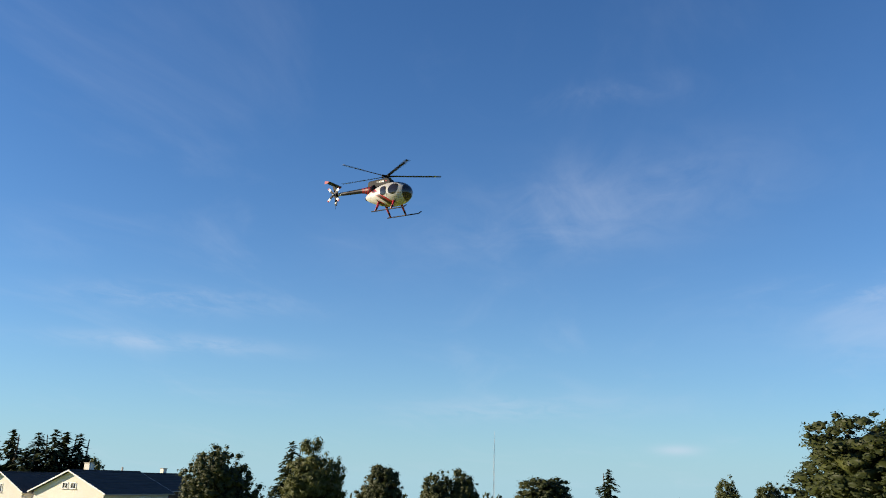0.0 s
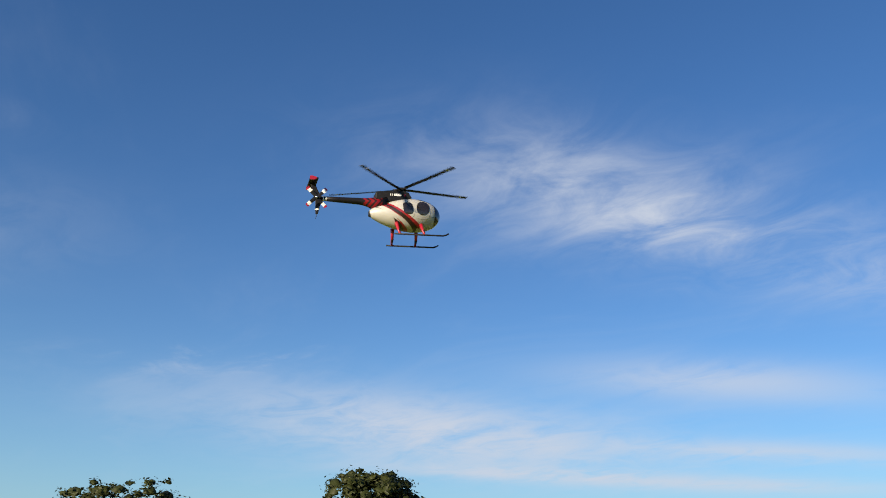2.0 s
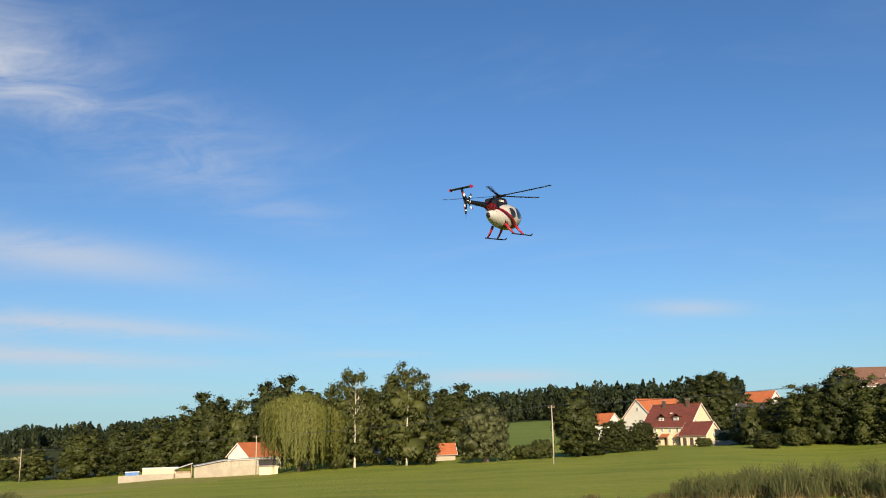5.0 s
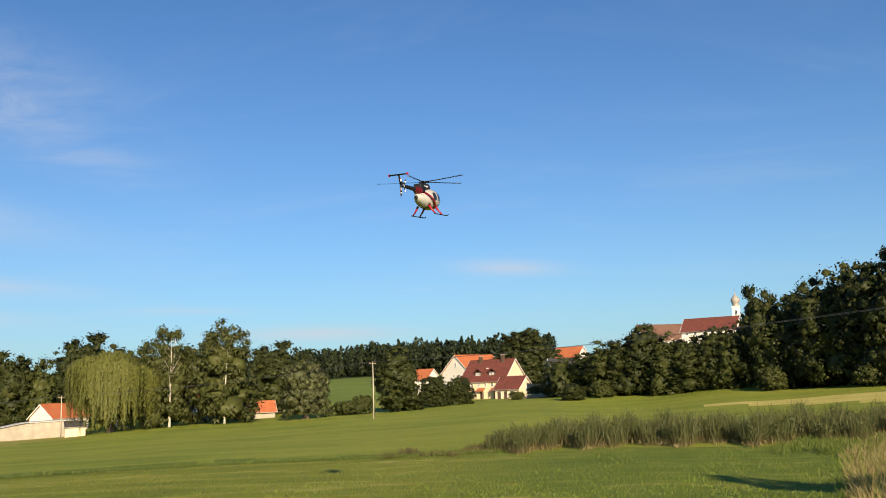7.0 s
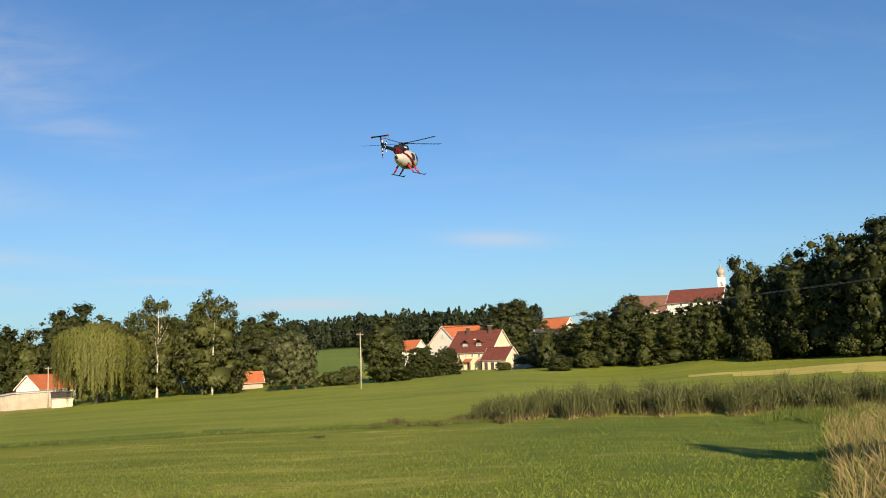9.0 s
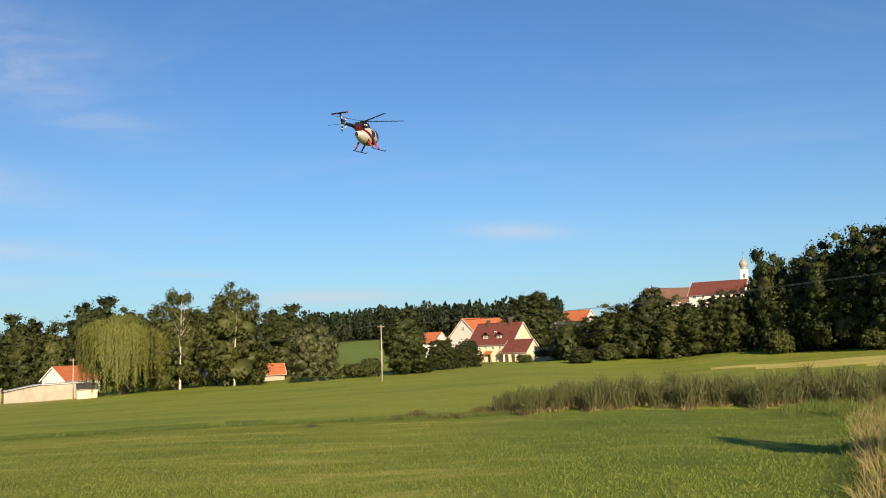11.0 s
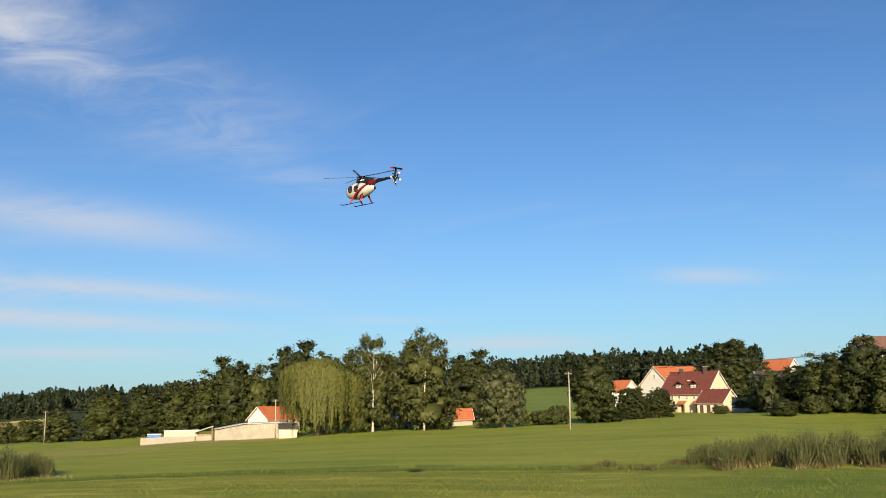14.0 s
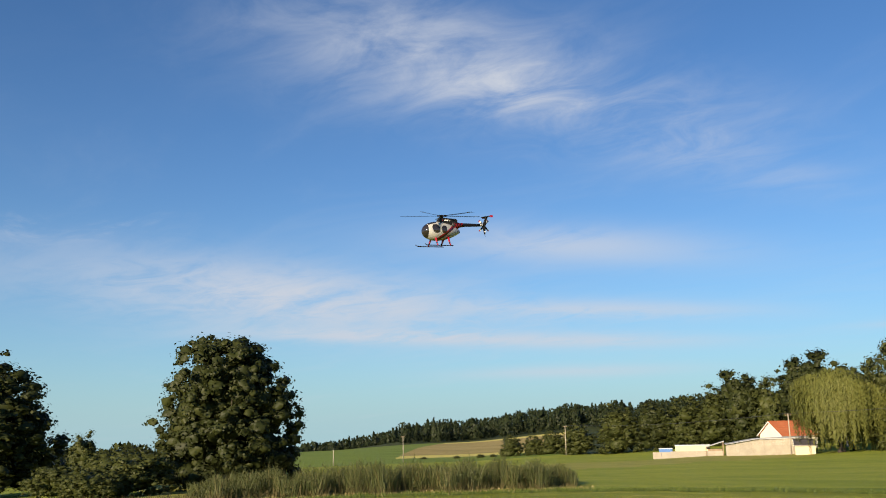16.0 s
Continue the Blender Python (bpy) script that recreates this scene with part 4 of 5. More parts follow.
def gable_house(name, label, az, r, yaw, L, W, eave, ridge, wall_mat, roof_mat, over=0.45, category="house", sink=0.6, verge=FRAME):
    """A house with a pitched roof, its ridge along x; yaw is measured from the line square to the sight."""
    foot = polar(az, r)
    house = thing(name, Matrix.Translation(foot) @ pose(0, 0, 0, 0, 0, yaw - az), label, category)
    bm = bmesh.new()
    x, y = L / 2, W / 2
    low = [bm.verts.new(v) for v in ((-x, -y, -sink), (x, -y, -sink), (x, y, -sink), (-x, y, -sink))]
    top = [bm.verts.new(v) for v in ((-x, -y, eave), (x, -y, eave), (x, y, eave), (-x, y, eave))]
    peak = [bm.verts.new((-x, 0, ridge - 0.05)), bm.verts.new((x, 0, ridge - 0.05))]
    bm.faces.new((low[0], low[1], top[1], top[0])), bm.faces.new((low[2], low[3], top[3], top[2]))
    bm.faces.new((low[1], low[2], top[2], peak[1], top[1])), bm.faces.new((low[3], low[0], top[0], peak[0], top[3]))
    bm.faces.new(low[::-1])
    bm.faces.new((top[0], top[1], peak[1], peak[0])), bm.faces.new((top[2], top[3], peak[0], peak[1]))
    bmesh.ops.recalc_face_normals(bm, faces=bm.faces)
    part("wall", bm, wall_mat, house)
    rise = (ridge - eave) / y
    for side in (-1, 1):
        bm = bmesh.new()
        yo, zo = y + over, eave - rise * over
        thick = 0.16
        p = [(-x - over * 0.8, 0, ridge), (x + over * 0.8, 0, ridge), (x + over * 0.8, side * yo, zo), (-x - over * 0.8, side * yo, zo)]
        a = [bm.verts.new((q[0], q[1], q[2] + thick + 0.02)) for q in p]
        b = [bm.verts.new((q[0], q[1], q[2] + 0.02)) for q in p]
        bm.faces.new(a), bm.faces.new(b[::-1])
        for i in range(4):
            bm.faces.new((a[i], b[i], b[(i + 1) % 4], a[(i + 1) % 4]))
        bmesh.ops.recalc_face_normals(bm, faces=bm.faces)
        roof = part("roof", bm, roof_mat, house)
        courses = int(math.hypot(yo, ridge - zo) / 0.55)
        for k in range(1, courses):        # courses of tiles as low steps
            f = k / courses
            yy, zz = side * yo * f, ridge + (zo - ridge) * f + thick + 0.02
            part("tile_course", boxed(p[0][0], p[1][0], min(yy, yy + side * 0.07), max(yy, yy + side * 0.07), zz - 0.05, zz + 0.022), roof_mat, roof)
        if side == 1:
            part("ridge_tiles", boxed(-x - over * 0.8, x + over * 0.8, -0.13, 0.13, ridge + 0.12, ridge + 0.27, bevel=0.05), roof_mat, roof)
        for end in (-1, 1):
            bm = bmesh.new()
            xe = end * (x + over * 0.8 + 0.012)
            q = [(0, ridge - 0.02), (0, ridge + 0.19), (side * yo, zo + 0.19), (side * yo, zo - 0.02)]
            a = [bm.verts.new((xe - 0.03, c[0], c[1])) for c in q]
            b = [bm.verts.new((xe + 0.03, c[0], c[1])) for c in q]
            bm.faces.new(a), bm.faces.new(b[::-1])
            for i in range(4):
                bm.faces.new((a[i], b[i], b[(i + 1) % 4], a[(i + 1) % 4]))
            bmesh.ops.recalc_face_normals(bm, faces=bm.faces)
            part("verge_board", bm, verge, roof)
        bm = bmesh.new()
        tube(bm, [(-x - over * 0.8, side * (yo + 0.06), zo + 0.02), (x + over * 0.8, side * (yo + 0.06), zo + 0.02)], [0.07, 0.07], 8)
        part("gutter", bm, COPPER, roof)
    return house


def chimney(house, x, y, z0, z1, mat=CONCRETE, w=0.6):
    stack = part("chimney", boxed(x - w / 2, x + w / 2, y - w / 2, y + w / 2, z0, z1, bevel=0.02), mat, house)
    part("chimney_cap", boxed(x - w / 2 - 0.08, x + w / 2 + 0.08, y - w / 2 - 0.08, y + w / 2 + 0.08, z1 + 0.004, z1 + 0.12, bevel=0.02), CONCRETE, stack)


def dormer(house, x, y, z, w, h, deep, roof_mat):
    """A small gabled dormer that looks along -y."""
    bm = bmesh.new()
    box(bm, x - w / 2, x + w / 2, y, y + deep, z, z + h)
    body = part("dormer", bm, DARKWOOD, house)
    for side in (-1, 1):
        bm = bmesh.new()
        p = [(x, y - 0.25, z + h + w * 0.38), (x, y + deep, z + h + w * 0.38), (x + side * (w / 2 + 0.25), y + deep, z + h - 0.08), (x + side * (w / 2 + 0.25), y - 0.25, z + h - 0.08)]
        a = [bm.verts.new((q[0], q[1], q[2] + 0.12)) for q in p]
        b = [bm.verts.new(q) for q in p]
        bm.faces.new(a), bm.faces.new(b[::-1])
        for i in range(4):
            bm.faces.new((a[i], b[i], b[(i + 1) % 4], a[(i + 1) % 4]))
        bmesh.ops.recalc_face_normals(bm, faces=bm.faces)
        part("dormer_roof", bm, roof_mat, body)
    for dx in (-w * 0.22, w * 0.22):
        window_part(body, (x + dx, y - 0.004, z + h * 0.45), (0, -1, 0), w * 0.28, h * 0.5)


# the farmhouse
main = gable_house("farmhouse", "cream plastered farmhouse with a dark red tiled roof and dormers", 2.15, 230, -33, 13.4, 10.4, 4.6, 9.7, CREAM, TILE_RED)
for k in range(6):
    window_part(main, (-5.2 + k * 2.05, -5.2, 3.55), (0, -1, 0), 0.75, 1.0)
for k in range(3):
    x = -4.4 + k * 4.2
    door = part("door", boxed(x - 0.5, x + 0.5, -5.26, -5.2, -0.4, 1.8), DARKWOOD, main)
    bm = bmesh.new()
    a = [bm.verts.new(v) for v in ((x - 1.1, -5.2, 2.75), (x + 1.1, -5.2, 2.75), (x + 1.2, -6.5, 2.05), (x - 1.2, -6.5, 2.05))]
    b = [bm.verts.new(v.co + Vector((0, 0, -0.12))) for v in a]
    bm.faces.new(a), bm.faces.new(b[::-1])
    for i in range(4):
        bm.faces.new((a[i], b[i], b[(i + 1) % 4], a[(i + 1) % 4]))
    bmesh.ops.recalc_face_normals(bm, faces=bm.faces)
    part("porch_roof", bm, TILE_ORANGE, main)
    for px in (x - 1.0, x + 1.0):
        part("porch_post", boxed(px - 0.06, px + 0.06, -6.35, -6.23, -0.5, 2.0), TIMBER, main)
for y in (-2.6, 0.0, 2.6):
    window_part(main, (6.7, y, 5.4), (1, 0, 0), 0.7, 1.2)
for y in (-3.2, 3.2):
    window_part(main, (6.7, y, 2.4), (1, 0, 0), 0.8, 1.2)
dormer(main, -1.9, -4.1, 5.7, 1.9, 1.15, 2.6, TILE_RED)
dormer(main, 2.3, -4.1, 5.7, 1.9, 1.15, 2.6, TILE_RED)
chimney(main, -3.2, -0.6, 8.4, 10.7, DARKWOOD, 0.8)
chimney(main, 3.6, -0.6, 8.4, 10.9, DARKWOOD, 0.8)
annex = gable_house("farmhouse_annex", "low cream annex with a dark red tiled roof", 3.45, 221, -33, 7.0, 6.4, 2.5, 5.2, CREAM, TILE_RED)
window_part(annex, (3.5, 0, 2.2), (1, 0, 0), 0.8, 1.1)
for x in (-2.3, -0.4, 1.5):
    part("door", boxed(x - 0.5, x + 0.5, -3.26, -3.2, -0.4, 1.8), DARKWOOD, annex)
    part("door_frame", boxed(x - 0.62, x + 0.62, -3.23, -3.204, -0.4, 1.92), FRAME, annex)
garden_wall = thing("garden_wall", Matrix.Translation(polar(5.0, 199)) @ pose(0, 0, 0, 0, 0, -5 - 6), "low tan stone garden wall beside the farmhouse", "wall")
for k in range(12):
    part("wall_stone", boxed(-4.8 + k * 0.8, -4.8 + k * 0.8 + 0.78, -0.2, 0.2, -0.5, 0.75 + 0.08 * math.sin(k * 2.3), bevel=0.04), BOARDS, garden_wall)
    part("coping_stone", boxed(-4.82 + k * 0.8, -4.8 + k * 0.8 + 0.77, -0.25, 0.25, 0.76 + 0.08 * math.sin(k * 2.3), 0.86 + 0.08 * math.sin(k * 2.3), bevel=0.02), CONCRETE, garden_wall)
part("roof_light", boxed(-0.5, 0.3, -2.35, -1.55, 7.55, 7.75, bevel=0.02), FRAME, main, "small pale roof light")
barn = gable_house("barn", "white barn with a bright orange tiled roof", 0.95, 262, 40, 14, 12.6, 6.4, 11.3, PLASTER, TILE_ORANGE)
for y, z in ((0, 8.6), (-2.2, 4.2), (2.2, 4.2)):
    window_part(barn, (-7.0, y, z), (-1, 0, 0), 0.9, 1.2)
part("barn_door", boxed(-7.07, -7.0, -1.4, 1.4, -0.4, 3.0), DARKWOOD, barn)
cot = gable_house("cottage", "small white cottage with an orange tiled roof", -2.25, 270, -38, 6.5, 6.2, 4.7, 7.4, PLASTER, TILE_ORANGE)
window_part(cot, (3.25, 0, 4.4), (1, 0, 0), 0.7, 1.0)
upper = gable_house("hill_house", "house with an orange roof among trees on the hill", 7.15, 285, -28, 9, 8, 5.8, 8.9, PLASTER, TILE_ORANGE)
window_part(upper, (5.0, 0, 6.6), (1, 0, 0), 0.8, 1.1)
grey = gable_house("grey_barn", "weathered grey barn in the shade of the trees", 6.7, 205, 18, 7, 6, 5.2, 7.6, CONCRETE, TILE_DARK, category="barn")
part("barn_door", boxed(-1.3, 1.3, -3.06, -3.0, -0.4, 2.8), DARKWOOD, grey)
manor = gable_house("manor", "large house with a brown tiled roof on the hill", 13.0, 292, 24, 17, 13, 5.6, 10.6, PLASTER, TILE_BROWN)
for y in (-4, -1.4, 1.4, 4):
    window_part(manor, (-8.5, y, 6.0), (-1, 0, 0), 0.9, 1.3)
for x in (-6, -3, 0, 3, 6):
    window_part(manor, (x, -6.5, 5.2), (0, -1, 0), 0.9, 1.3)
vicarage = gable_house("vicarage", "white house with a red tiled roof beside the church", 16.0, 262, -14, 15, 9.5, 6.2, 9.7, PLASTER, TILE_RED)
for x in (-6, -3.6, -1.2, 1.2, 3.6, 6):
    window_part(vicarage, (x, -4.75, 5.6), (0, -1, 0), 0.9, 1.3)
window_part(vicarage, (7.5, 0, 7.2), (1, 0, 0), 0.8, 1.1)

# church tower with an onion dome
tower = thing("church_tower", Matrix.Translation(polar(17.5, 420)) @ pose(0, 0, 0, 0, 0, -20), "white church tower with a rounded onion dome", "church")
part("shaft", boxed(-1.7, 1.7, -1.7, 1.7, -1, 13.2, bevel=0.05), PLASTER, tower)
part("cornice", boxed(-1.95, 1.95, -1.95, 1.95, 13.204, 13.6, bevel=0.08), PLASTER, tower)
bm = bmesh.new()
profile = ((1.75, 13.61), (1.3, 14.2), (1.55, 14.9), (2.0, 15.9), (1.85, 16.9), (1.1, 17.8), (0.45, 18.5), (0.2, 19.2), (0.05, 20.3))
tube(bm, [(0, 0, z) for r_, z in profile], [r_ for r_, z in profile], 12)
dome = part("dome", bm, COPPER, tower, "brown onion dome", smooth=True)
bm = bmesh.new()
tube(bm, [(0, 0, 20.2), (0, 0, 22.0)], [0.05, 0.04], 6)
box(bm, -0.4, 0.4, -0.04, 0.04, 21.3, 21.42)
part("cross", bm, DARKWOOD, dome)
for face, place in (((0, -1, 0), (0, -1.7, 10.6)), ((-1, 0, 0), (-1.7, 0, 10.6)), ((1, 0, 0), (1.7, 0, 10.6))):
    window_part(tower, place, face, 1.1, 2.2)

# the sawn-timber yard by the willow
shed = thing("timber_shed", Matrix.Translation(polar(-25.6, 170)) @ pose(0, 0, 0, 0, 0, 25.6 + 4), "long pale board shed with a grey sheet roof", "shed")


def shed_top(x):
    """Height of the shed's roof: it falls away towards one end."""
    return 2.0 + 0.75 * min(1.0, (x + 6.9) / 5.0) + 0.02 * (x + 6.9)


for k in range(52):
    x = -6.9 + k * 0.265
    part("board", boxed(x, x + 0.245, -2.05, -2.0, -0.6, shed_top(x) - 0.15), BOARDS, shed)
for k in range(7):
    x = -6.85 + k * 2.2
    part("post", boxed(x, x + 0.14, -1.98, -1.84, -0.6, shed_top(x) - 0.12), TIMBER, shed)
    part("post", boxed(x, x + 0.14, 2.4, 2.54, -0.6, shed_top(x) - 0.12), TIMBER, shed)
part("back_wall", boxed(-6.9, 6.9, 2.56, 2.62, -0.6, 1.6), BOARDS, shed)
bm = bmesh.new()
top_edge = [(-7.1 + k * 0.55, shed_top(max(-6.9, -7.1 + k * 0.55)) - 0.08) for k in range(27)]
for y, deep in ((0.2, 5.5),):
    plate_top = [bm.verts.new((x, y + side * deep / 2, z + lift)) for x, z in top_edge for side, lift in ((-1, 0.0), (1, 0.0), (1, 0.1), (-1, 0.1))]
    for i in range(26):
        for j in range(4):
            bm.faces.new((plate_top[i * 4 + j], plate_top[i * 4 + (j + 1) % 4], plate_top[i * 4 + 4 + (j + 1) % 4], plate_top[i * 4 + 4 + j]))
    bm.faces.new(plate_top[:4]), bm.faces.new(plate_top[-4:][::-1])
bmesh.ops.recalc_face_normals(bm, faces=bm.faces)
part("roof", bm, SHEET, shed, "low grey sheet roof falling away at one end")
part("side_wall", boxed(6.9, 6.96, -2.0, 2.6, -0.6, 2.9), BOARDS, shed)
part("side_wall", boxed(-6.96, -6.9, -2.0, 2.6, -0.6, 1.6), BOARDS, shed)
side_shed = thing("lean_to", Matrix.Translation(polar(-28.6, 172)) @ pose(0, 0, 0, 0, 0, 28.6), "low open timber lean-to beside the shed", "shed")
bm = bmesh.new()
a = [bm.verts.new(v) for v in ((-1.6, -1.6, 1.5), (1.7, -1.6, 2.5), (1.7, 1.6, 2.5), (-1.6, 1.6, 1.5))]
b = [bm.verts.new(v.co + Vector((0, 0, 0.12))) for v in a]
bm.faces.new(a[::-1]), bm.faces.new(b)
for i in range(4):
    bm.faces.new((a[i], a[(i + 1) % 4], b[(i + 1) % 4], b[i]))
part("roof", bm, SHEET, side_shed)
for x in (-1.5, 1.5):
    for y in (-1.4, 1.4):
        part("post", boxed(x - 0.08, x + 0.08, y - 0.08, y + 0.08, -0.5, 1.5 if x < 0 else 2.4), TIMBER, side_shed)
part("stack", boxed(-1.2, 1.3, -1.0, 1.2, -0.4, 1.2, bevel=0.05), TIMBER, side_shed, "stack of sawn timber")
hut = gable_house("yard_hut", "small cream hut with a dark roof beside the shed", -23.5, 164, 3, 3.2, 3.0, 1.6, 2.3, CREAM, TILE_DARK, 0.2, category="hut")
yard_house = gable_house("yard_house", "white gabled house with an orange tiled roof", -24.35, 196, 36, 8.2, 7.2, 2.9, 5.4, PLASTER, TILE_ORANGE)
low = thing("yard_wall", Matrix.Translation(polar(-30.2, 171)) @ pose(0, 0, 0, 0, 0, 30.2), "low pale concrete yard wall", "wall")
for k in range(8):
    part("wall_slab", boxed(-6.2 + k * 1.55, -6.2 + k * 1.55 + 1.53, -0.12, 0.12, -0.6, 0.95 if k < 2 else 1.05, bevel=0.02), CONCRETE, low)
for name, az, w_, h_, mat, lab in (("container", -29.9, 6.2, 2.0, CREAM, "cream site container behind the wall"), ("container", -31.5, 2.4, 1.7, BLUE, "small blue and white container behind the wall")):
    box_thing = thing(name, Matrix.Translation(polar(az, 174)) @ pose(0, 0, 0, 0, 0, -az), lab, "container")
    body = part("body", boxed(-w_ / 2, w_ / 2, -1.1, 1.1, -0.3, h_, bevel=0.04), mat, box_thing)
    part("roof", boxed(-w_ / 2 - 0.06, w_ / 2 + 0.06, -1.16, 1.16, h_ + 0.004, h_ + 0.1, bevel=0.02), FRAME, box_thing)
    for k in range(int(w_ / 0.4)):
        part("rib", boxed(-w_ / 2 + 0.2 + k * 0.4, -w_ / 2 + 0.28 + k * 0.4, -1.13, -1.1, -0.2, h_ - 0.1), mat, box_thing)
low_house = gable_house("outbuilding", "low outbuilding with a bright orange tiled roof", -13.0, 178, 6, 7.0, 5.0, 1.4, 3.1, CONCRETE, TILE_ORANGE)
back_house = gable_house("brick_house", "red roofed house half hidden by birches", -16.1, 186, 10, 6, 7, 4.2, 7.0, DARKWOOD, TILE_ORANGE)
window_part(back_house, (1.6, -3.5, 3.0), (0, -1, 0), 0.9, 1.1)
for az, w_, h_, mat, lab in ((-21.0, 1.0, 2.4, BLUE, "blue farm trailer under the willow"), (-19.1, 1.8, 2.8, BLUE, "blue farm trailer beside the willow"), (-16.3, 2.6, 2.4, BLUE, "dark blue farm trailer by the birches")):
    cart = thing("farm_trailer", Matrix.Translation(polar(az, 172)) @ pose(0, 0, 0, 0, 0, -az + 8), lab, "trailer", "farm trailers")
    part("body", boxed(-w_ / 2, w_ / 2, -1.5, 1.5, 0.55, h_, bevel=0.06), mat, cart)
    part("cover", boxed(-w_ / 2 * 0.8, w_ / 2 * 0.8, -1.3, 1.3, h_ + 0.004, h_ + 0.35, bevel=0.12), PLASTER, cart)
    for x in (-w_ * 0.32, w_ * 0.32):
        bm = bmesh.new()
        tube(bm, [(x - 0.12, -0.9, 0.42), (x + 0.12, -0.9, 0.42)], [0.45, 0.45], 14)
        part("wheel", bm, TILE_DARK, cart)

# the white houses at the village's end
a_house = gable_house("village_house", "white gabled house with a dark tiled roof", -123.75, 158, 46, 12, 8.6, 6.3, 8.9, PLASTER, TILE_DARK)
window_part(a_house, (-6.0, 0, 6.7), (-1, 0, 0), 0.8, 1.3)
for y in (-2.4, 2.4):
    window_part(a_house, (-6.0, y, 4.3), (-1, 0, 0), 1.0, 1.3)
b_house = gable_house("village_house", "wide white gabled house with a dark roof and chimney", -119.8, 146, 48, 14, 12.8, 6.2, 9.0, PLASTER, TILE_DARK, 0.7)
window_part(b_house, (-7.0, -0.75, 7.0), (-1, 0, 0), 1.1, 0.9)
window_part(b_house, (-7.0, 0.75, 7.0), (-1, 0, 0), 1.1, 0.9)
for y, w_ in ((-4.2, 1.1), (0.2, 2.2), (4.2, 1.2)):
    window_part(b_house, (-7.0, y, 4.3), (-1, 0, 0), w_, 1.5)
for x, w_ in ((-5.5, 1.4), (-2.6, 1.4), (1.4, 2.4), (4.8, 1.4)):
    window_part(b_house, (x, -6.4, 4.6), (0, -1, 0), w_, 1.4)
chimney(b_house, -2.6, 0.9, 7.6, 10.2, PLASTER, 1.0)
part("ridge_pipe", boxed(3.4, 3.6, -0.1, 0.1, 8.9, 9.8), COPPER, b_house)
c_house = gable_house("village_house", "timber-gabled house with a dark tiled roof", -116.9, 170, 42, 10, 9, 7.0, 9.6, DARKWOOD, TILE_DARK)
chimney(c_house, 2.0, 0.6, 8.6, 10.6, PLASTER, 0.8)
window_part(c_house, (-5.0, 0, 6.6), (-1, 0, 0), 1.0, 1.2)


# ---- poles and wires ----
mast = thing("radio_mast", Matrix.Translation(polar(-96.2, 600)), "thin distant lattice radio mast on the skyline", "mast")
for x, y in ((-0.6, -0.6), (0.6, -0.6), (0, 0.7)):
    bm = bmesh.new()
    tube(bm, [(x, y, -2), (x * 0.3, y * 0.3, 44)], [0.14, 0.08], 6)
    part("leg", bm, SHEET, mast)
for k in range(14):
    z = k * 3.1
    f = 1 - 0.7 * z / 44
    part("brace", boxed(-0.65 * f, 0.65 * f, -0.66 * f, -0.56 * f, z, z + 0.12), SHEET, mast)
bm = bmesh.new()
tube(bm, [(0, 0, 43.5), (0, 0, 52)], [0.09, 0.05], 6)
part("antenna", bm, SHEET, mast)


def pole(az, r, high, label, arms=True):
    ob = thing("utility_pole", Matrix.Translation(polar(az, r)) @ pose(0, 0, 0, 0, 0, -az + 20), label, "utility pole", "poles across the valley")
    bm = bmesh.new()
    tube(bm, [(0, 0, -0.8), (0.03, 0, high * 0.5), (0, 0, high)], [0.125, 0.11, 0.09], 10)
    part("post", bm, BOARDS, ob, smooth=True)
    if arms:
        arm = part("crossarm", boxed(-0.55, 0.55, -0.05, 0.05, high - 0.30, high - 0.20, bevel=0.01), TIMBER, ob)
        for x in (-0.45, 0.0, 0.45):
            bm = bmesh.new()
            tube(bm, [(x, 0, high - 0.22), (x, 0, high - 0.05), (x, 0, high + 0.06)], [0.03, 0.06, 0.03], 8)
            part("insulator", bm, DARKWOOD, arm)
    return ob


pole(-5.58, 127, 8.0, "weathered wooden utility pole standing in the meadow")
pole(-24.26, 163, 6.9, "wooden utility pole beside the timber shed")
pole(-37.6, 235, 7.6, "wooden utility pole before the grove")
pole(-47.9, 254, 7.2, "pale utility pole in the far field")
pole(-52.3, 245, 4.2, "short pale post in the far field", False)
pole(41.6, 63, 8.0, "wooden utility pole at the meadow's edge")


def wire(a, b, sag):
    """An overhead wire that hangs between two insulators."""
    bm = bmesh.new()
    path = [a.lerp(b, k / 16) - Vector((0, 0, sag * 4 * (k / 16) * (1 - k / 16))) for k in range(17)]
    tube(bm, path, [0.016] * 17, 5)
    return tagged(part("overhead_wire", bm, WIRE), "thin dark overhead wire between wooden poles", "wire", "wires across the valley")


def pole_top(az, r, high, dx):
    return polar(az, r, high + 0.02) + Vector((math.cos(radians(-az + 20)), math.sin(radians(-az + 20)), 0)) * dx


for dx in (-0.45, 0.45):
    wire(pole_top(-24.26, 163, 6.9, dx), pole_top(-5.58, 127, 8.0, dx), 0.7)
    wire(pole_top(-5.58, 127, 8.0, dx), pole_top(41.6, 63, 8.0, dx), 0.9)
    wire(pole_top(-37.6, 235, 7.6, dx), pole_top(-24.26, 163, 6.9, dx), 0.8)

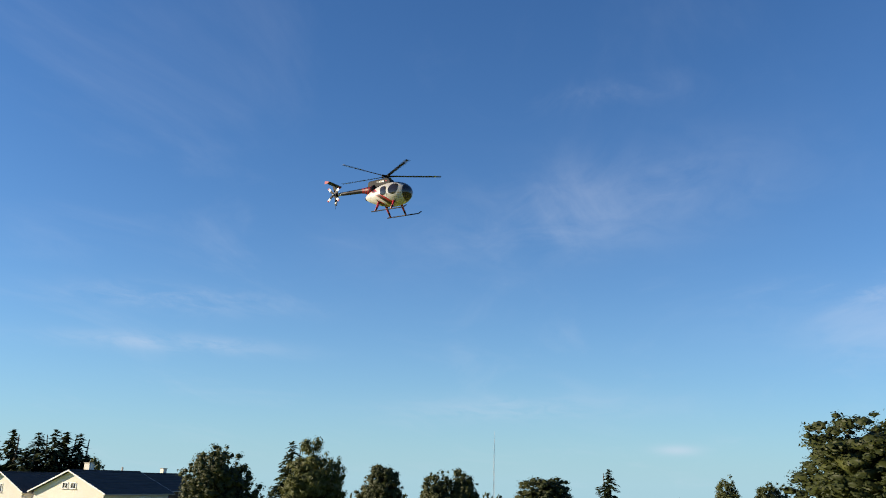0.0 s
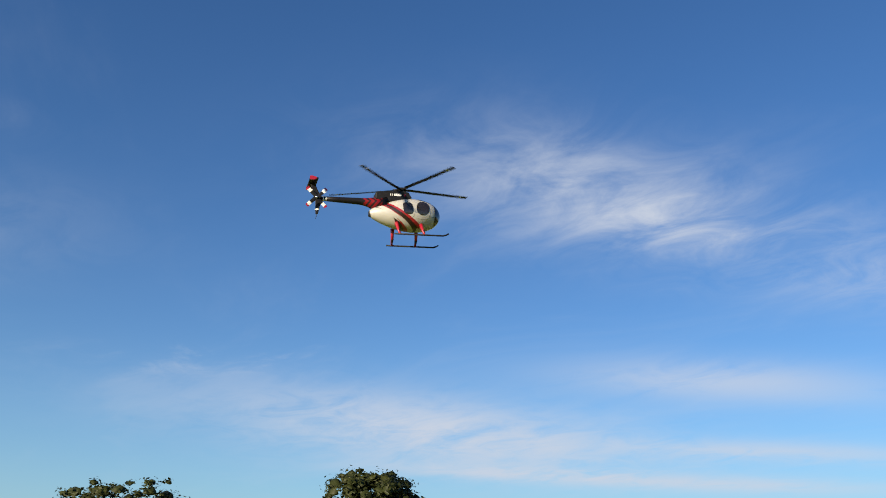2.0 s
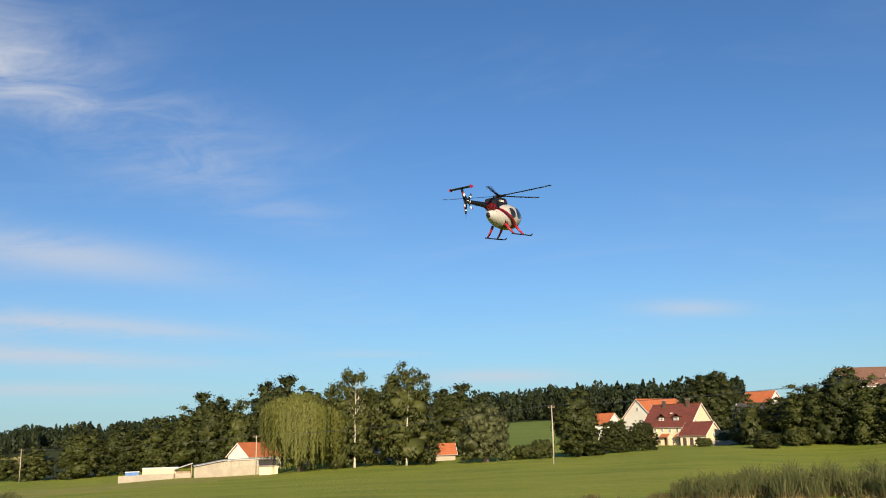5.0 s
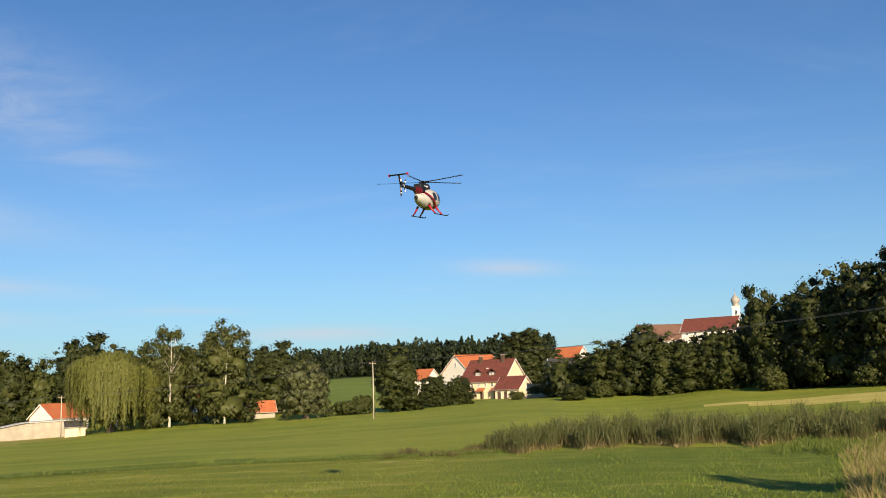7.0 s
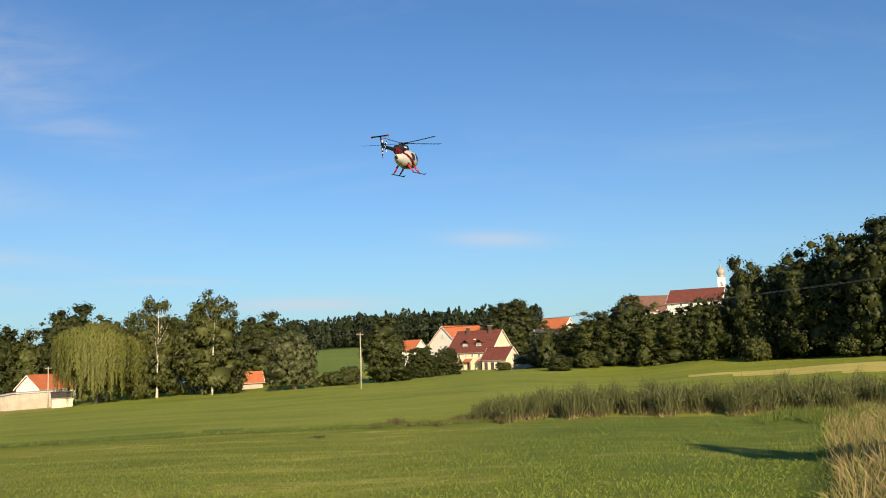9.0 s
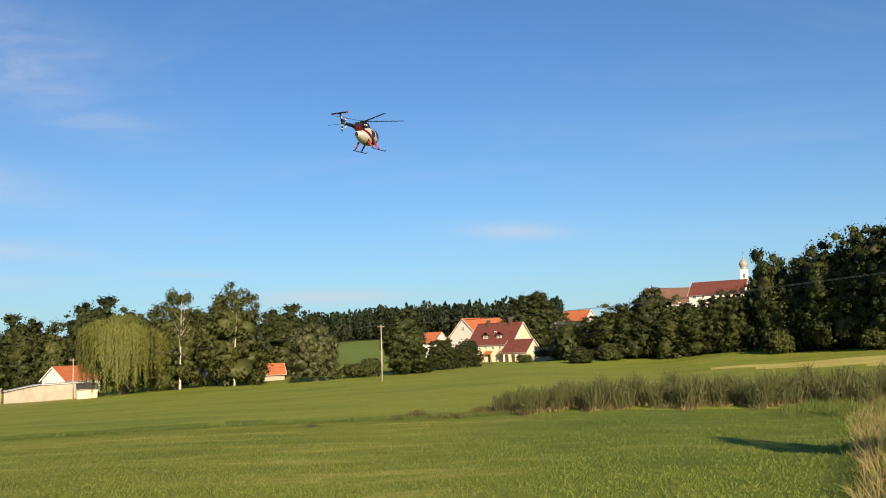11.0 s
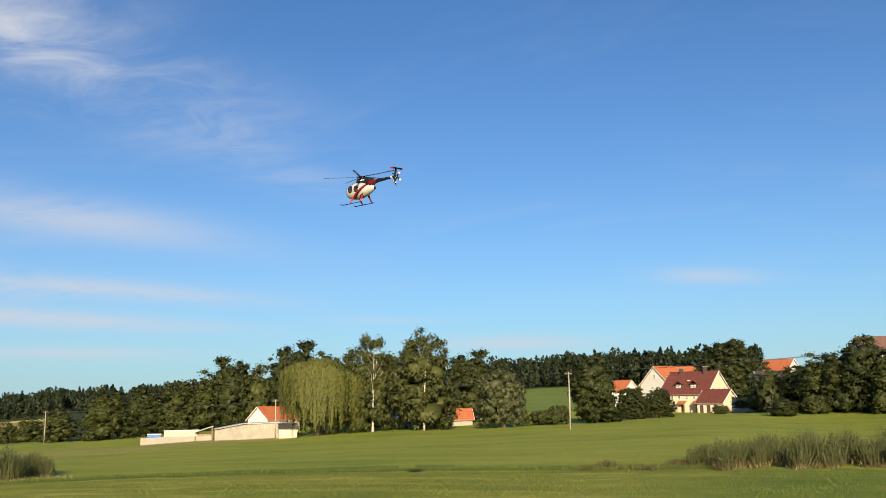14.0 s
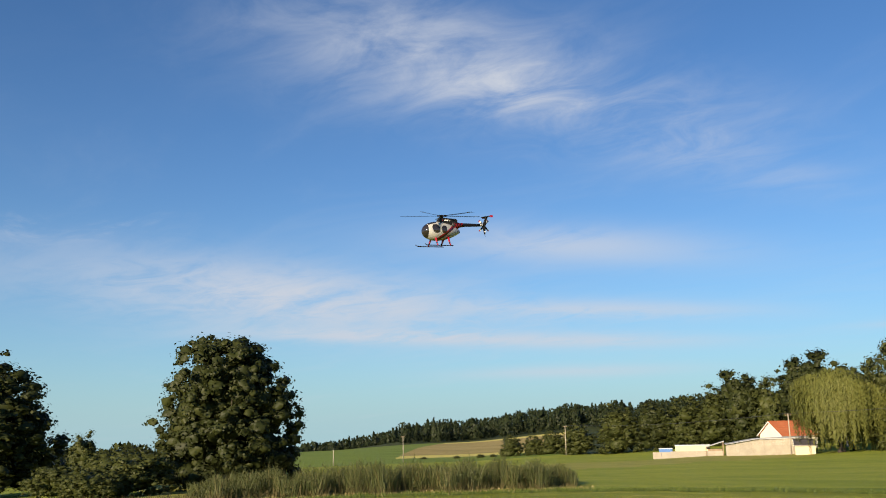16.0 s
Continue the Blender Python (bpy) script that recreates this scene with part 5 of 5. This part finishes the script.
# ---- the model helicopter: nose along +x, rotor hub at its origin ----
def pod_size(x):
    """Half height and middle height of the egg-shaped pod at x."""
    f = (x + 0.39) / 0.85
    f = min(max(f, 0.0), 1.0)
    if x > 0.12:
        half = 0.200 * max(0.0, 1 - ((x - 0.12) / 0.34) ** 2.15) ** 0.5
    else:
        half = 0.032 + 0.168 * max(0.0, 1 - ((0.12 - x) / 0.51) ** 1.75) ** 0.85
    return half, -0.318 - 0.010 * f


def pod_point(x, ang, grow=0.0):
    half, mid = pod_size(x)
    return Vector((x, math.cos(ang) * (half * 1.0 + grow), mid + math.sin(ang) * (half + grow)))


def pod_side(x, z, side, grow):
    half, mid = pod_size(x)
    f = max(-0.98, min(0.98, (z - mid) / half))
    return Vector((x, side * (half * math.sqrt(1 - f * f) + grow), z))


def pod_shell(x0, x1, steps, grow, a0=0.0, a1=2 * math.pi, round_steps=48):
    bm = bmesh.new()
    rings = []
    full = a1 - a0 > 6.2
    for i in range(steps + 1):
        f = i / steps
        x = x0 + (x1 - x0) * (f - math.sin(2 * math.pi * f) / (2 * math.pi) * 0.6)
        rings.append([bm.verts.new(pod_point(x, a0 + (a1 - a0) * k / round_steps, grow)) for k in range(round_steps if full else round_steps + 1)])
    for a, b in zip(rings, rings[1:]):
        for k in range(round_steps):
            j = (k + 1) % round_steps if full else k + 1
            bm.faces.new((a[k], a[j], b[j], b[k]))
    bmesh.ops.remove_doubles(bm, verts=bm.verts, dist=1e-5)
    bmesh.ops.recalc_face_normals(bm, faces=bm.faces)
    return bm


def pod_patch(cx, cz, rx, rz, power, side, grow, skew=0.0):
    """A rounded panel lying on the pod's flank."""
    bm = bmesh.new()
    rings = [[bm.verts.new(pod_side(cx, cz, side, grow))]]
    for j in range(1, 6):
        ring = []
        for k in range(32):
            a = 2 * math.pi * k / 32
            c, s = math.cos(a), math.sin(a)
            q = (abs(c) ** power + abs(s) ** power) ** (-1 / power) * j / 5
            x, z = c * q * rx, s * q * rz
            ring.append(bm.verts.new(pod_side(cx + x + skew * z, cz + z, side, grow)))
        rings.append(ring)
    for k in range(32):
        bm.faces.new((rings[0][0], rings[1][k], rings[1][(k + 1) % 32]))
        for a, b in zip(rings[1:], rings[2:]):
            bm.faces.new((a[k], b[k], b[(k + 1) % 32], a[(k + 1) % 32]))
    if side < 0:
        bmesh.ops.reverse_faces(bm, faces=bm.faces)
    bmesh.ops.recalc_face_normals(bm, faces=bm.faces)
    if sum(f.normal.y for f in bm.faces) * side < 0:
        bmesh.ops.reverse_faces(bm, faces=bm.faces)
    return bm


def livery(n, s):
    """Cream lacquer with a dark and a red slash that sweep from the tail's root to the belly."""
    where = n.add("ShaderNodeTexCoord").outputs["Object"]
    xyz = n.add("ShaderNodeSeparateXYZ")
    n.link(where, xyz.inputs[0])
    x, z = xyz.outputs[0], xyz.outputs[2]

    def slash(x0, z0, x1, z1, wide0, wide1):
        d = Vector((x1 - x0, z1 - z0))
        length = d.length
        d /= length
        along = n.math("ADD", n.math("MULTIPLY", n.math("SUBTRACT", x, x0), d.x / length), n.math("MULTIPLY", n.math("SUBTRACT", z, z0), d.y / length))
        off = n.math("ABSOLUTE", n.math("SUBTRACT", n.math("MULTIPLY", n.math("SUBTRACT", x, x0), -d.y), n.math("MULTIPLY", n.math("SUBTRACT", z, z0), -d.x)))
        wide = n.math("MULTIPLY_ADD", along, wide1 - wide0, wide0)
        inside = n.step(n.math("SUBTRACT", wide, off), 0.0, 0.003)
        return n.math("MULTIPLY", inside, n.math("MULTIPLY", n.step(along, 0.0, 0.01), n.step(n.math("SUBTRACT", 1.0, along), 0.0, 0.01)))
    dust = n.noise(where, 9.0, 4.0)
    colour = n.mix(n.step(dust, 0.3, 0.8), rgb(0.40, 0.392, 0.370), rgb(0.45, 0.442, 0.415))
    dark, red = rgb(0.022, 0.006, 0.006), rgb(0.27, 0.009, 0.015)
    for shape, tint in (((-0.36, -0.12, 0.16, -0.51, 0.014, 0.036), dark), ((-0.33, -0.115, 0.19, -0.50, 0.010, 0.018), red), ((-0.30, -0.185, 0.02, -0.45, 0.016, 0.001), red),
                        ((-0.33, -0.175, -0.02, -0.40, 0.011, 0.002), dark), ((-0.36, -0.165, -0.16, -0.30, 0.012, 0.001), red), ((-0.40, -0.20, -0.24, -0.31, 0.012, 0.001), dark),
                        ((-0.13, -0.40, 0.02, -0.56, 0.001, 0.06), dark), ((-0.10, -0.40, 0.06, -0.54, 0.001, 0.018), red)):
        colour = n.mix(slash(*shape), colour, tint)
    n.link(colour, s.inputs["Base Color"])
    s.inputs["Roughness"].default_value, s.inputs["Coat Weight"].default_value, s.inputs["Coat Roughness"].default_value = 0.38, 0.5, 0.12


def boom_livery(n, s):
    where = n.add("ShaderNodeTexCoord").outputs["Object"]
    xyz = n.add("ShaderNodeSeparateXYZ")
    n.link(where, xyz.inputs[0])
    x, z = xyz.outputs[0], xyz.outputs[2]
    lean = n.math("ADD", x, n.math("MULTIPLY", n.math("ABSOLUTE", n.math("ADD", z, 0.185)), 0.9))
    wave = n.math("FRACT", n.math("MULTIPLY", lean, 15.0))
    chevron = n.math("MULTIPLY", n.step(wave, 0.35, 0.42), n.step(x, -0.47, -0.46))
    chevron = n.math("MULTIPLY", chevron, n.step(n.math("MULTIPLY", x, -1.0), 0.24, 0.26))
    n.link(n.mix(chevron, rgb(0.010, 0.009, 0.011), rgb(0.18, 0.006, 0.010)), s.inputs["Base Color"])
    s.inputs["Roughness"].default_value, s.inputs["Coat Weight"].default_value = 0.45, 0.1


POD = material("cream_lacquer_with_slashes", livery)
BOOM = material("black_lacquer_with_chevrons", boom_livery)
BLACK = worn("black_lacquer", (0.010, 0.010, 0.012), (0.018, 0.018, 0.020), 8.0, 0.5, relief=0)
CARBON = worn("carbon_blade", (0.008, 0.008, 0.010), (0.018, 0.018, 0.021), 14.0, 0.45, relief=0)
RED = worn("red_lacquer", (0.29, 0.007, 0.022), (0.35, 0.010, 0.028), 6.0, 0.4, relief=0, coat=0.15)
WHITE = worn("white_lacquer", (0.78, 0.78, 0.76), (0.84, 0.84, 0.82), 6.0, 0.35, relief=0, coat=0.3)
SMOKED = worn("smoked_glass", (0.012, 0.011, 0.011), (0.030, 0.024, 0.022), 7.0, 0.08, relief=0, coat=0.6)
for lacquer in (BLACK, CARBON, BOOM):
    [x for x in lacquer.node_tree.nodes if x.bl_idname == "ShaderNodeBsdfPrincipled"][0].inputs["Specular IOR Level"].default_value = 0.18
STEEL = worn("steel", (0.35, 0.35, 0.36), (0.50, 0.50, 0.51), 20.0, 0.3, 1.0, relief=0)


def plate(bm, outline, y, thick):
    """A flat plate with an outline in x and z."""
    a = [bm.verts.new((x, y - thick / 2, z)) for x, z in outline]
    b = [bm.verts.new((x, y + thick / 2, z)) for x, z in outline]
    bm.faces.new(a), bm.faces.new(b[::-1])
    for i in range(len(a)):
        j = (i + 1) % len(a)
        bm.faces.new((a[i], b[i], b[j], a[j]))
    bmesh.ops.recalc_face_normals(bm, faces=bm.faces)


heli = thing("model_helicopter", pose(0, 20, 6), "flying model helicopter with cream pod, red slashes and black boom", "helicopter")
pod = part("pod", pod_shell(-0.39, 0.46, 44, 0.0), POD, heli, "cream egg-shaped cabin with red slashes", smooth=True)
part("windscreen", pod_shell(0.365, 0.4599, 20, 0.003), SMOKED, heli, "smoked bubble windscreen", smooth=True)
part("roof_window", pod_shell(0.18, 0.35, 10, 0.0022, math.pi * 0.30, math.pi * 0.70, 16), SMOKED, heli, "smoked roof window", smooth=True)
for side in (-1, 1):
    door = part("front_door", pod_patch(0.205, -0.300, 0.100, 0.118, 2.6, side, 0.0016), POD, heli, smooth=True)
    part("window", pod_patch(0.215, -0.280, 0.080, 0.092, 2.2, side, 0.0045, 0.12), SMOKED, door, "oval smoked window", smooth=True)
    part("handle", boxed(0.115, 0.14, side * 0.197 - 0.004, side * 0.197 + 0.004, -0.345, -0.338), STEEL, door)
    door = part("rear_door", pod_patch(0.035, -0.305, 0.075, 0.11, 3.4, side, 0.0016), POD, heli, smooth=True)
    part("window", pod_patch(0.035, -0.290, 0.058, 0.078, 3.2, side, 0.0045, -0.08), SMOKED, door, "rounded smoked window", smooth=True)
bm = bmesh.new()
tube(bm, [(-0.40, 0, -0.327), (-0.365, 0, -0.327)], [0.030, 0.042], 16)
part("exhaust", bm, BLACK, heli, "round black exhaust outlet", smooth=True)

bm = bmesh.new()       # engine fairing behind the mast
outline = [(-0.33, -0.155), (-0.325, -0.075), (-0.29, -0.058), (0.03, -0.040), (0.075, -0.055), (0.115, -0.125), (0.05, -0.17), (-0.2, -0.19)]
plate(bm, outline, 0.0, 0.15)
bmesh.ops.bevel(bm, geom=list(bm.edges), offset=0.014, segments=2, affect="EDGES", profile=0.5)
fairing = part("engine_fairing", bm, BLACK, heli, "black engine fairing with white lettering", smooth=False)
for side in (-1, 1):
    for k, wide in enumerate((0.010, 0.006, 0.017, 0.017, 0.019, 0.016)):
        x = -0.150 + k * 0.0235
        part("marking_bar", boxed(x, x + wide, side * 0.0752 - 0.001, side * 0.0752 + 0.001, -0.110, -0.082), WHITE, fairing)
    part("red_badge", boxed(0.012, 0.034, side * 0.0752 - 0.001, side * 0.0752 + 0.001, -0.106, -0.086), RED, fairing)
bm = bmesh.new()
tube(bm, [(-0.20, 0, -0.20), (-0.34, 0, -0.195), (-0.42, 0, -0.182), (-0.50, 0, -0.176), (-0.75, 0, -0.172), (-0.96, 0, -0.168)], [0.105, 0.072, 0.050, 0.040, 0.033, 0.026], 20)
boom = part("tail_boom", bm, BOOM, heli, "tapered black tail boom with red chevrons", smooth=True)
for x in (-0.93, -0.90):
    bm = bmesh.new()
    tube(bm, [(x - 0.007, 0, -0.168), (x + 0.007, 0, -0.168)], [0.0292, 0.0296], 20)
    part("white_band", bm, WHITE, boom)
bm = bmesh.new()
plate(bm, [(-1.080, 0.015), (-1.030, 0.015), (-0.955, -0.15), (-0.950, -0.19), (-0.990, -0.36), (-1.020, -0.36), (-1.022, -0.18)], 0.0, 0.016)
bmesh.ops.bevel(bm, geom=list(bm.edges), offset=0.004, segments=1, affect="EDGES", profile=0.5)
fin = part("tail_fin", bm, BLACK, heli, "swept black tail fin")
bm = bmesh.new()
tube(bm, [(-1.0, 0, -0.355), (-1.012, 0, -0.40), (-1.022, 0, -0.425)], [0.003, 0.003, 0.002], 6)
part("tail_skid", bm, BLACK, fin)
part("white_band", boxed(-1.026, -0.985, -0.0095, 0.0095, -0.315, -0.295), WHITE, fin)
bm = bmesh.new()
box(bm, -1.105, -1.005, -0.177, 0.177, 0.012, 0.024, 0.004)
stab = part("tailplane", bm, BLACK, heli, "black tailplane across the fin's top")
for side in (-1, 1):
    bm = bmesh.new()
    plate(bm, [(-1.108, -0.006), (-1.106, 0.036), (-1.080, 0.038), (-1.025, 0.026), (-1.025, 0.010), (-1.06, -0.010)], side * 0.180, 0.008)
    part("end_plate", bm, RED, stab, "red end plate")

for side in (-1, 1):
    bm = bmesh.new()
    tube(bm, [(-0.144, side * 0.239, -0.630), (0.43, side * 0.239, -0.630), (0.455, side * 0.239, -0.624), (0.500, side * 0.239, -0.602)], [0.0095, 0.0095, 0.0095, 0.008], 10)
    skid = part("skid", bm, BLACK, heli, "black landing skid", smooth=True)
    for x in (-0.08, 0.21):
        bm = bmesh.new()
        path = [(x - 0.012, side * 0.115, -0.46), (x - 0.004, side * 0.165, -0.54), (x, side * 0.239, -0.628)]
        tube(bm, path, [0.024, 0.018, 0.012], 10)
        leg = part("skid_leg", bm, RED, heli, "red faired landing leg", smooth=True)
        # black ring standing in for the shade on the red leg
        bm = bmesh.new()
        tube(bm, [(x - 0.001, side * 0.185, -0.565), (x, side * 0.21, -0.594)], [0.0172, 0.0155], 10)
        part("black_sleeve", bm, BLACK, leg)

bm = bmesh.new()
tube(bm, [(0, 0, -0.13), (0, 0, 0.02)], [0.014, 0.012], 12)
part("mast", bm, STEEL, heli)


def rotor_blades(hub, count, root, tip, chord, mats, turn_axis, spans, thick):
    """Blades round a hub; spans are the stretches of the blade and the material of each."""
    for k in range(count):
        blade = None
        for (a, b), mat, name in spans:
            bm = bmesh.new()
            outline = []
            for f in (a, (a + b) / 2, b):
                r = root + (tip - root) * f
                outline.append(r)
            rows = []
            for r in outline:
                lift = 0.012 * ((r - root) / (tip - root)) ** 2 if turn_axis == "z" else 0.0
                rows.append([bm.verts.new((r, chord * c, z + lift - c * chord * 0.12)) for c, z in ((-0.62, 0.0), (-0.1, thick * 0.4), (0.38, 0.0), (-0.1, -thick * 0.4))])
            for p, q in zip(rows, rows[1:]):
                for j in range(4):
                    bm.faces.new((p[j], p[(j + 1) % 4], q[(j + 1) % 4], q[j]))
            bm.faces.new(rows[0]), bm.faces.new(rows[-1][::-1])
            bmesh.ops.recalc_face_normals(bm, faces=bm.faces)
            turned = Matrix.Rotation(2 * math.pi * k / count, 4, "Z")
            bm.transform(turned)
            if turn_axis == "y":
                bm.transform(Matrix.Rotation(math.pi / 2, 4, "X"))
            ob = part(name, bm, mat, blade or hub)
            blade = blade or ob


bm = bmesh.new()
tube(bm, [(0, 0, -0.045), (0, 0, -0.012), (0, 0, 0.0), (0, 0, 0.016), (0, 0, 0.022)], [0.028, 0.030, 0.042, 0.040, 0.018], 20)
for k in range(5):
    a = 2 * math.pi * k / 5
    d = Vector((math.cos(a), math.sin(a), 0))
    tube(bm, [d * 0.03, d * 0.075, d * 0.10], [0.016, 0.014, 0.017], 8)
rotor = part("main_rotor", bm, BLACK, heli, "black five-blade main rotor", smooth=True)
rotor_blades(rotor, 5, 0.085, 0.885, 0.056, None, "z", (((0.0, 0.86), CARBON, "rotor_blade"), ((0.86, 0.90), STEEL, "balance_tape"), ((0.90, 1.0), CARBON, "blade_tip")), 0.010)
bm = bmesh.new()
tube(bm, [(0, 0.035, 0), (0, -0.012, 0), (0, -0.02, 0)], [0.016, 0.018, 0.008], 12)
tail_rotor = part("tail_rotor", bm, STEEL, heli, "four-blade tail rotor with white and red tips", smooth=True)
tail_rotor.matrix_basis = pose(-1.012, -0.055, -0.175)
rotor_blades(tail_rotor, 4, 0.015, 0.158, 0.042, None, "y", (((0.0, 0.55), CARBON, "tail_blade"), ((0.55, 0.85), WHITE, "white_band"), ((0.85, 1.0), RED, "red_tip")), 0.006)


# ---- what moves ----
FLIGHT = [      # seconds, place of the rotor hub, heading, nose up, lean
    (0.0, -13.20, -3.23, 6.40, 71.4, 1.0, 3.0),
    (0.5, -12.00, -0.98, 6.22, 69.2, 1.7, 0.4),
    (1.0, -10.84, 1.16, 6.11, 70.8, 3.7, 1.1),
    (1.5, -9.49, 3.22, 6.01, 70.6, 3.2, 3.0),
    (2.0, -8.19, 5.10, 5.86, 69.6, 3.9, 2.4),
    (2.5, -6.84, 6.82, 5.76, 69.0, 4.7, 0.9),
    (3.0, -5.60, 8.35, 5.65, 69.2, 5.9, 0.7),
    (3.5, -4.46, 9.75, 5.50, 67.4, 5.8, 1.3),
    (4.0, -3.47, 11.14, 5.38, 66.4, 4.8, 1.0),
    (4.5, -2.58, 12.09, 5.26, 66.4, 5.0, 0.2),
    (5.0, -1.92, 13.07, 5.20, 67.3, 6.4, -0.2),
    (7.5, -0.46, 16.88, 5.54, 66.5, 3.9, 0.9),
    (8.0, -0.47, 17.48, 5.72, 66.8, 2.5, -0.5),
    (8.5, -0.55, 17.92, 5.90, 66.8, 3.1, -0.8),
    (9.0, -0.73, 17.85, 5.98, 66.9, 4.9, 0.8),
    (11.5, -2.45, 19.00, 6.70, 67.8, 3.1, 1.2),
    (12.0, -2.84, 19.05, 6.77, 67.5, 1.4, 1.6),
    (12.5, -3.29, 19.45, 6.91, 83.9, -0.3, -4.0),
    (13.0, -3.83, 19.06, 6.82, 106.7, -0.7, -5.1),
    (13.5, -4.93, 19.06, 6.83, 133.5, -0.9, -8.3),
    (14.0, -6.60, 19.31, 6.85, 159.1, -1.3, -6.3),
    (14.5, -8.02, 17.82, 6.51, 182.9, -1.3, -7.6),
    (15.0, -9.81, 16.68, 6.34, 207.4, -2.5, -8.2),
    (15.5, -11.32, 14.75, 6.10, 228.9, -3.0, -7.3),
    (16.0, -12.64, 12.59, 5.86, 250.5, -2.7, -7.1),
]
PHASE = {0.0: 35, 0.5: 45, 1.0: 61, 1.5: 1, 2.0: 12, 2.5: 31, 3.0: 45, 3.5: 58, 4.0: 11, 4.5: 36, 5.0: 57, 7.5: 3, 8.0: 41, 8.5: 0, 9.0: 35,
         11.5: 55, 12.0: 13, 12.5: 41, 13.0: 67, 13.5: 24, 14.0: 47, 14.5: 66, 15.0: 5, 15.5: 28, 16.0: 37}


def spin(fold, phase, beat):
    """Rows of (seconds, degrees) frame by frame, that turn fast and pass through the given phase of one fold at every beat."""
    times = sorted(phase)
    total, rows = float(phase[times[0]]), []
    for a, b in zip(times, times[1:]):
        frames = round((b - a) * FPS)
        least = frames * beat
        turn = (phase[b] - total) % fold
        turn += fold * round((least - turn) / fold)
        for k in range(frames):
            rows.append((a + k / FPS, total + turn * k / frames))
        total += turn
    rows.append((times[-1], total))
    return rows


def motions():
    walk(heli, [(t, Matrix.Translation((x, y, z)) @ Matrix.Rotation(radians(yaw), 4, "Z") @ Matrix.Rotation(radians(-nose), 4, "Y") @ Matrix.Rotation(radians(lean), 4, "X"))
                for t, x, y, z, yaw, nose, lean in FLIGHT])
    walk(rotor, [(t, pose(0, 0, 0, 0, 0, a)) for t, a in spin(72, PHASE, 79.0)])
    walk(tail_rotor, [(t, Matrix.Translation((-1.012, -0.055, -0.175)) @ Matrix.Rotation(radians(a), 4, "Y")) for t, a in spin(90, {t: 45 for t in PHASE}, 78.0)])


motions()
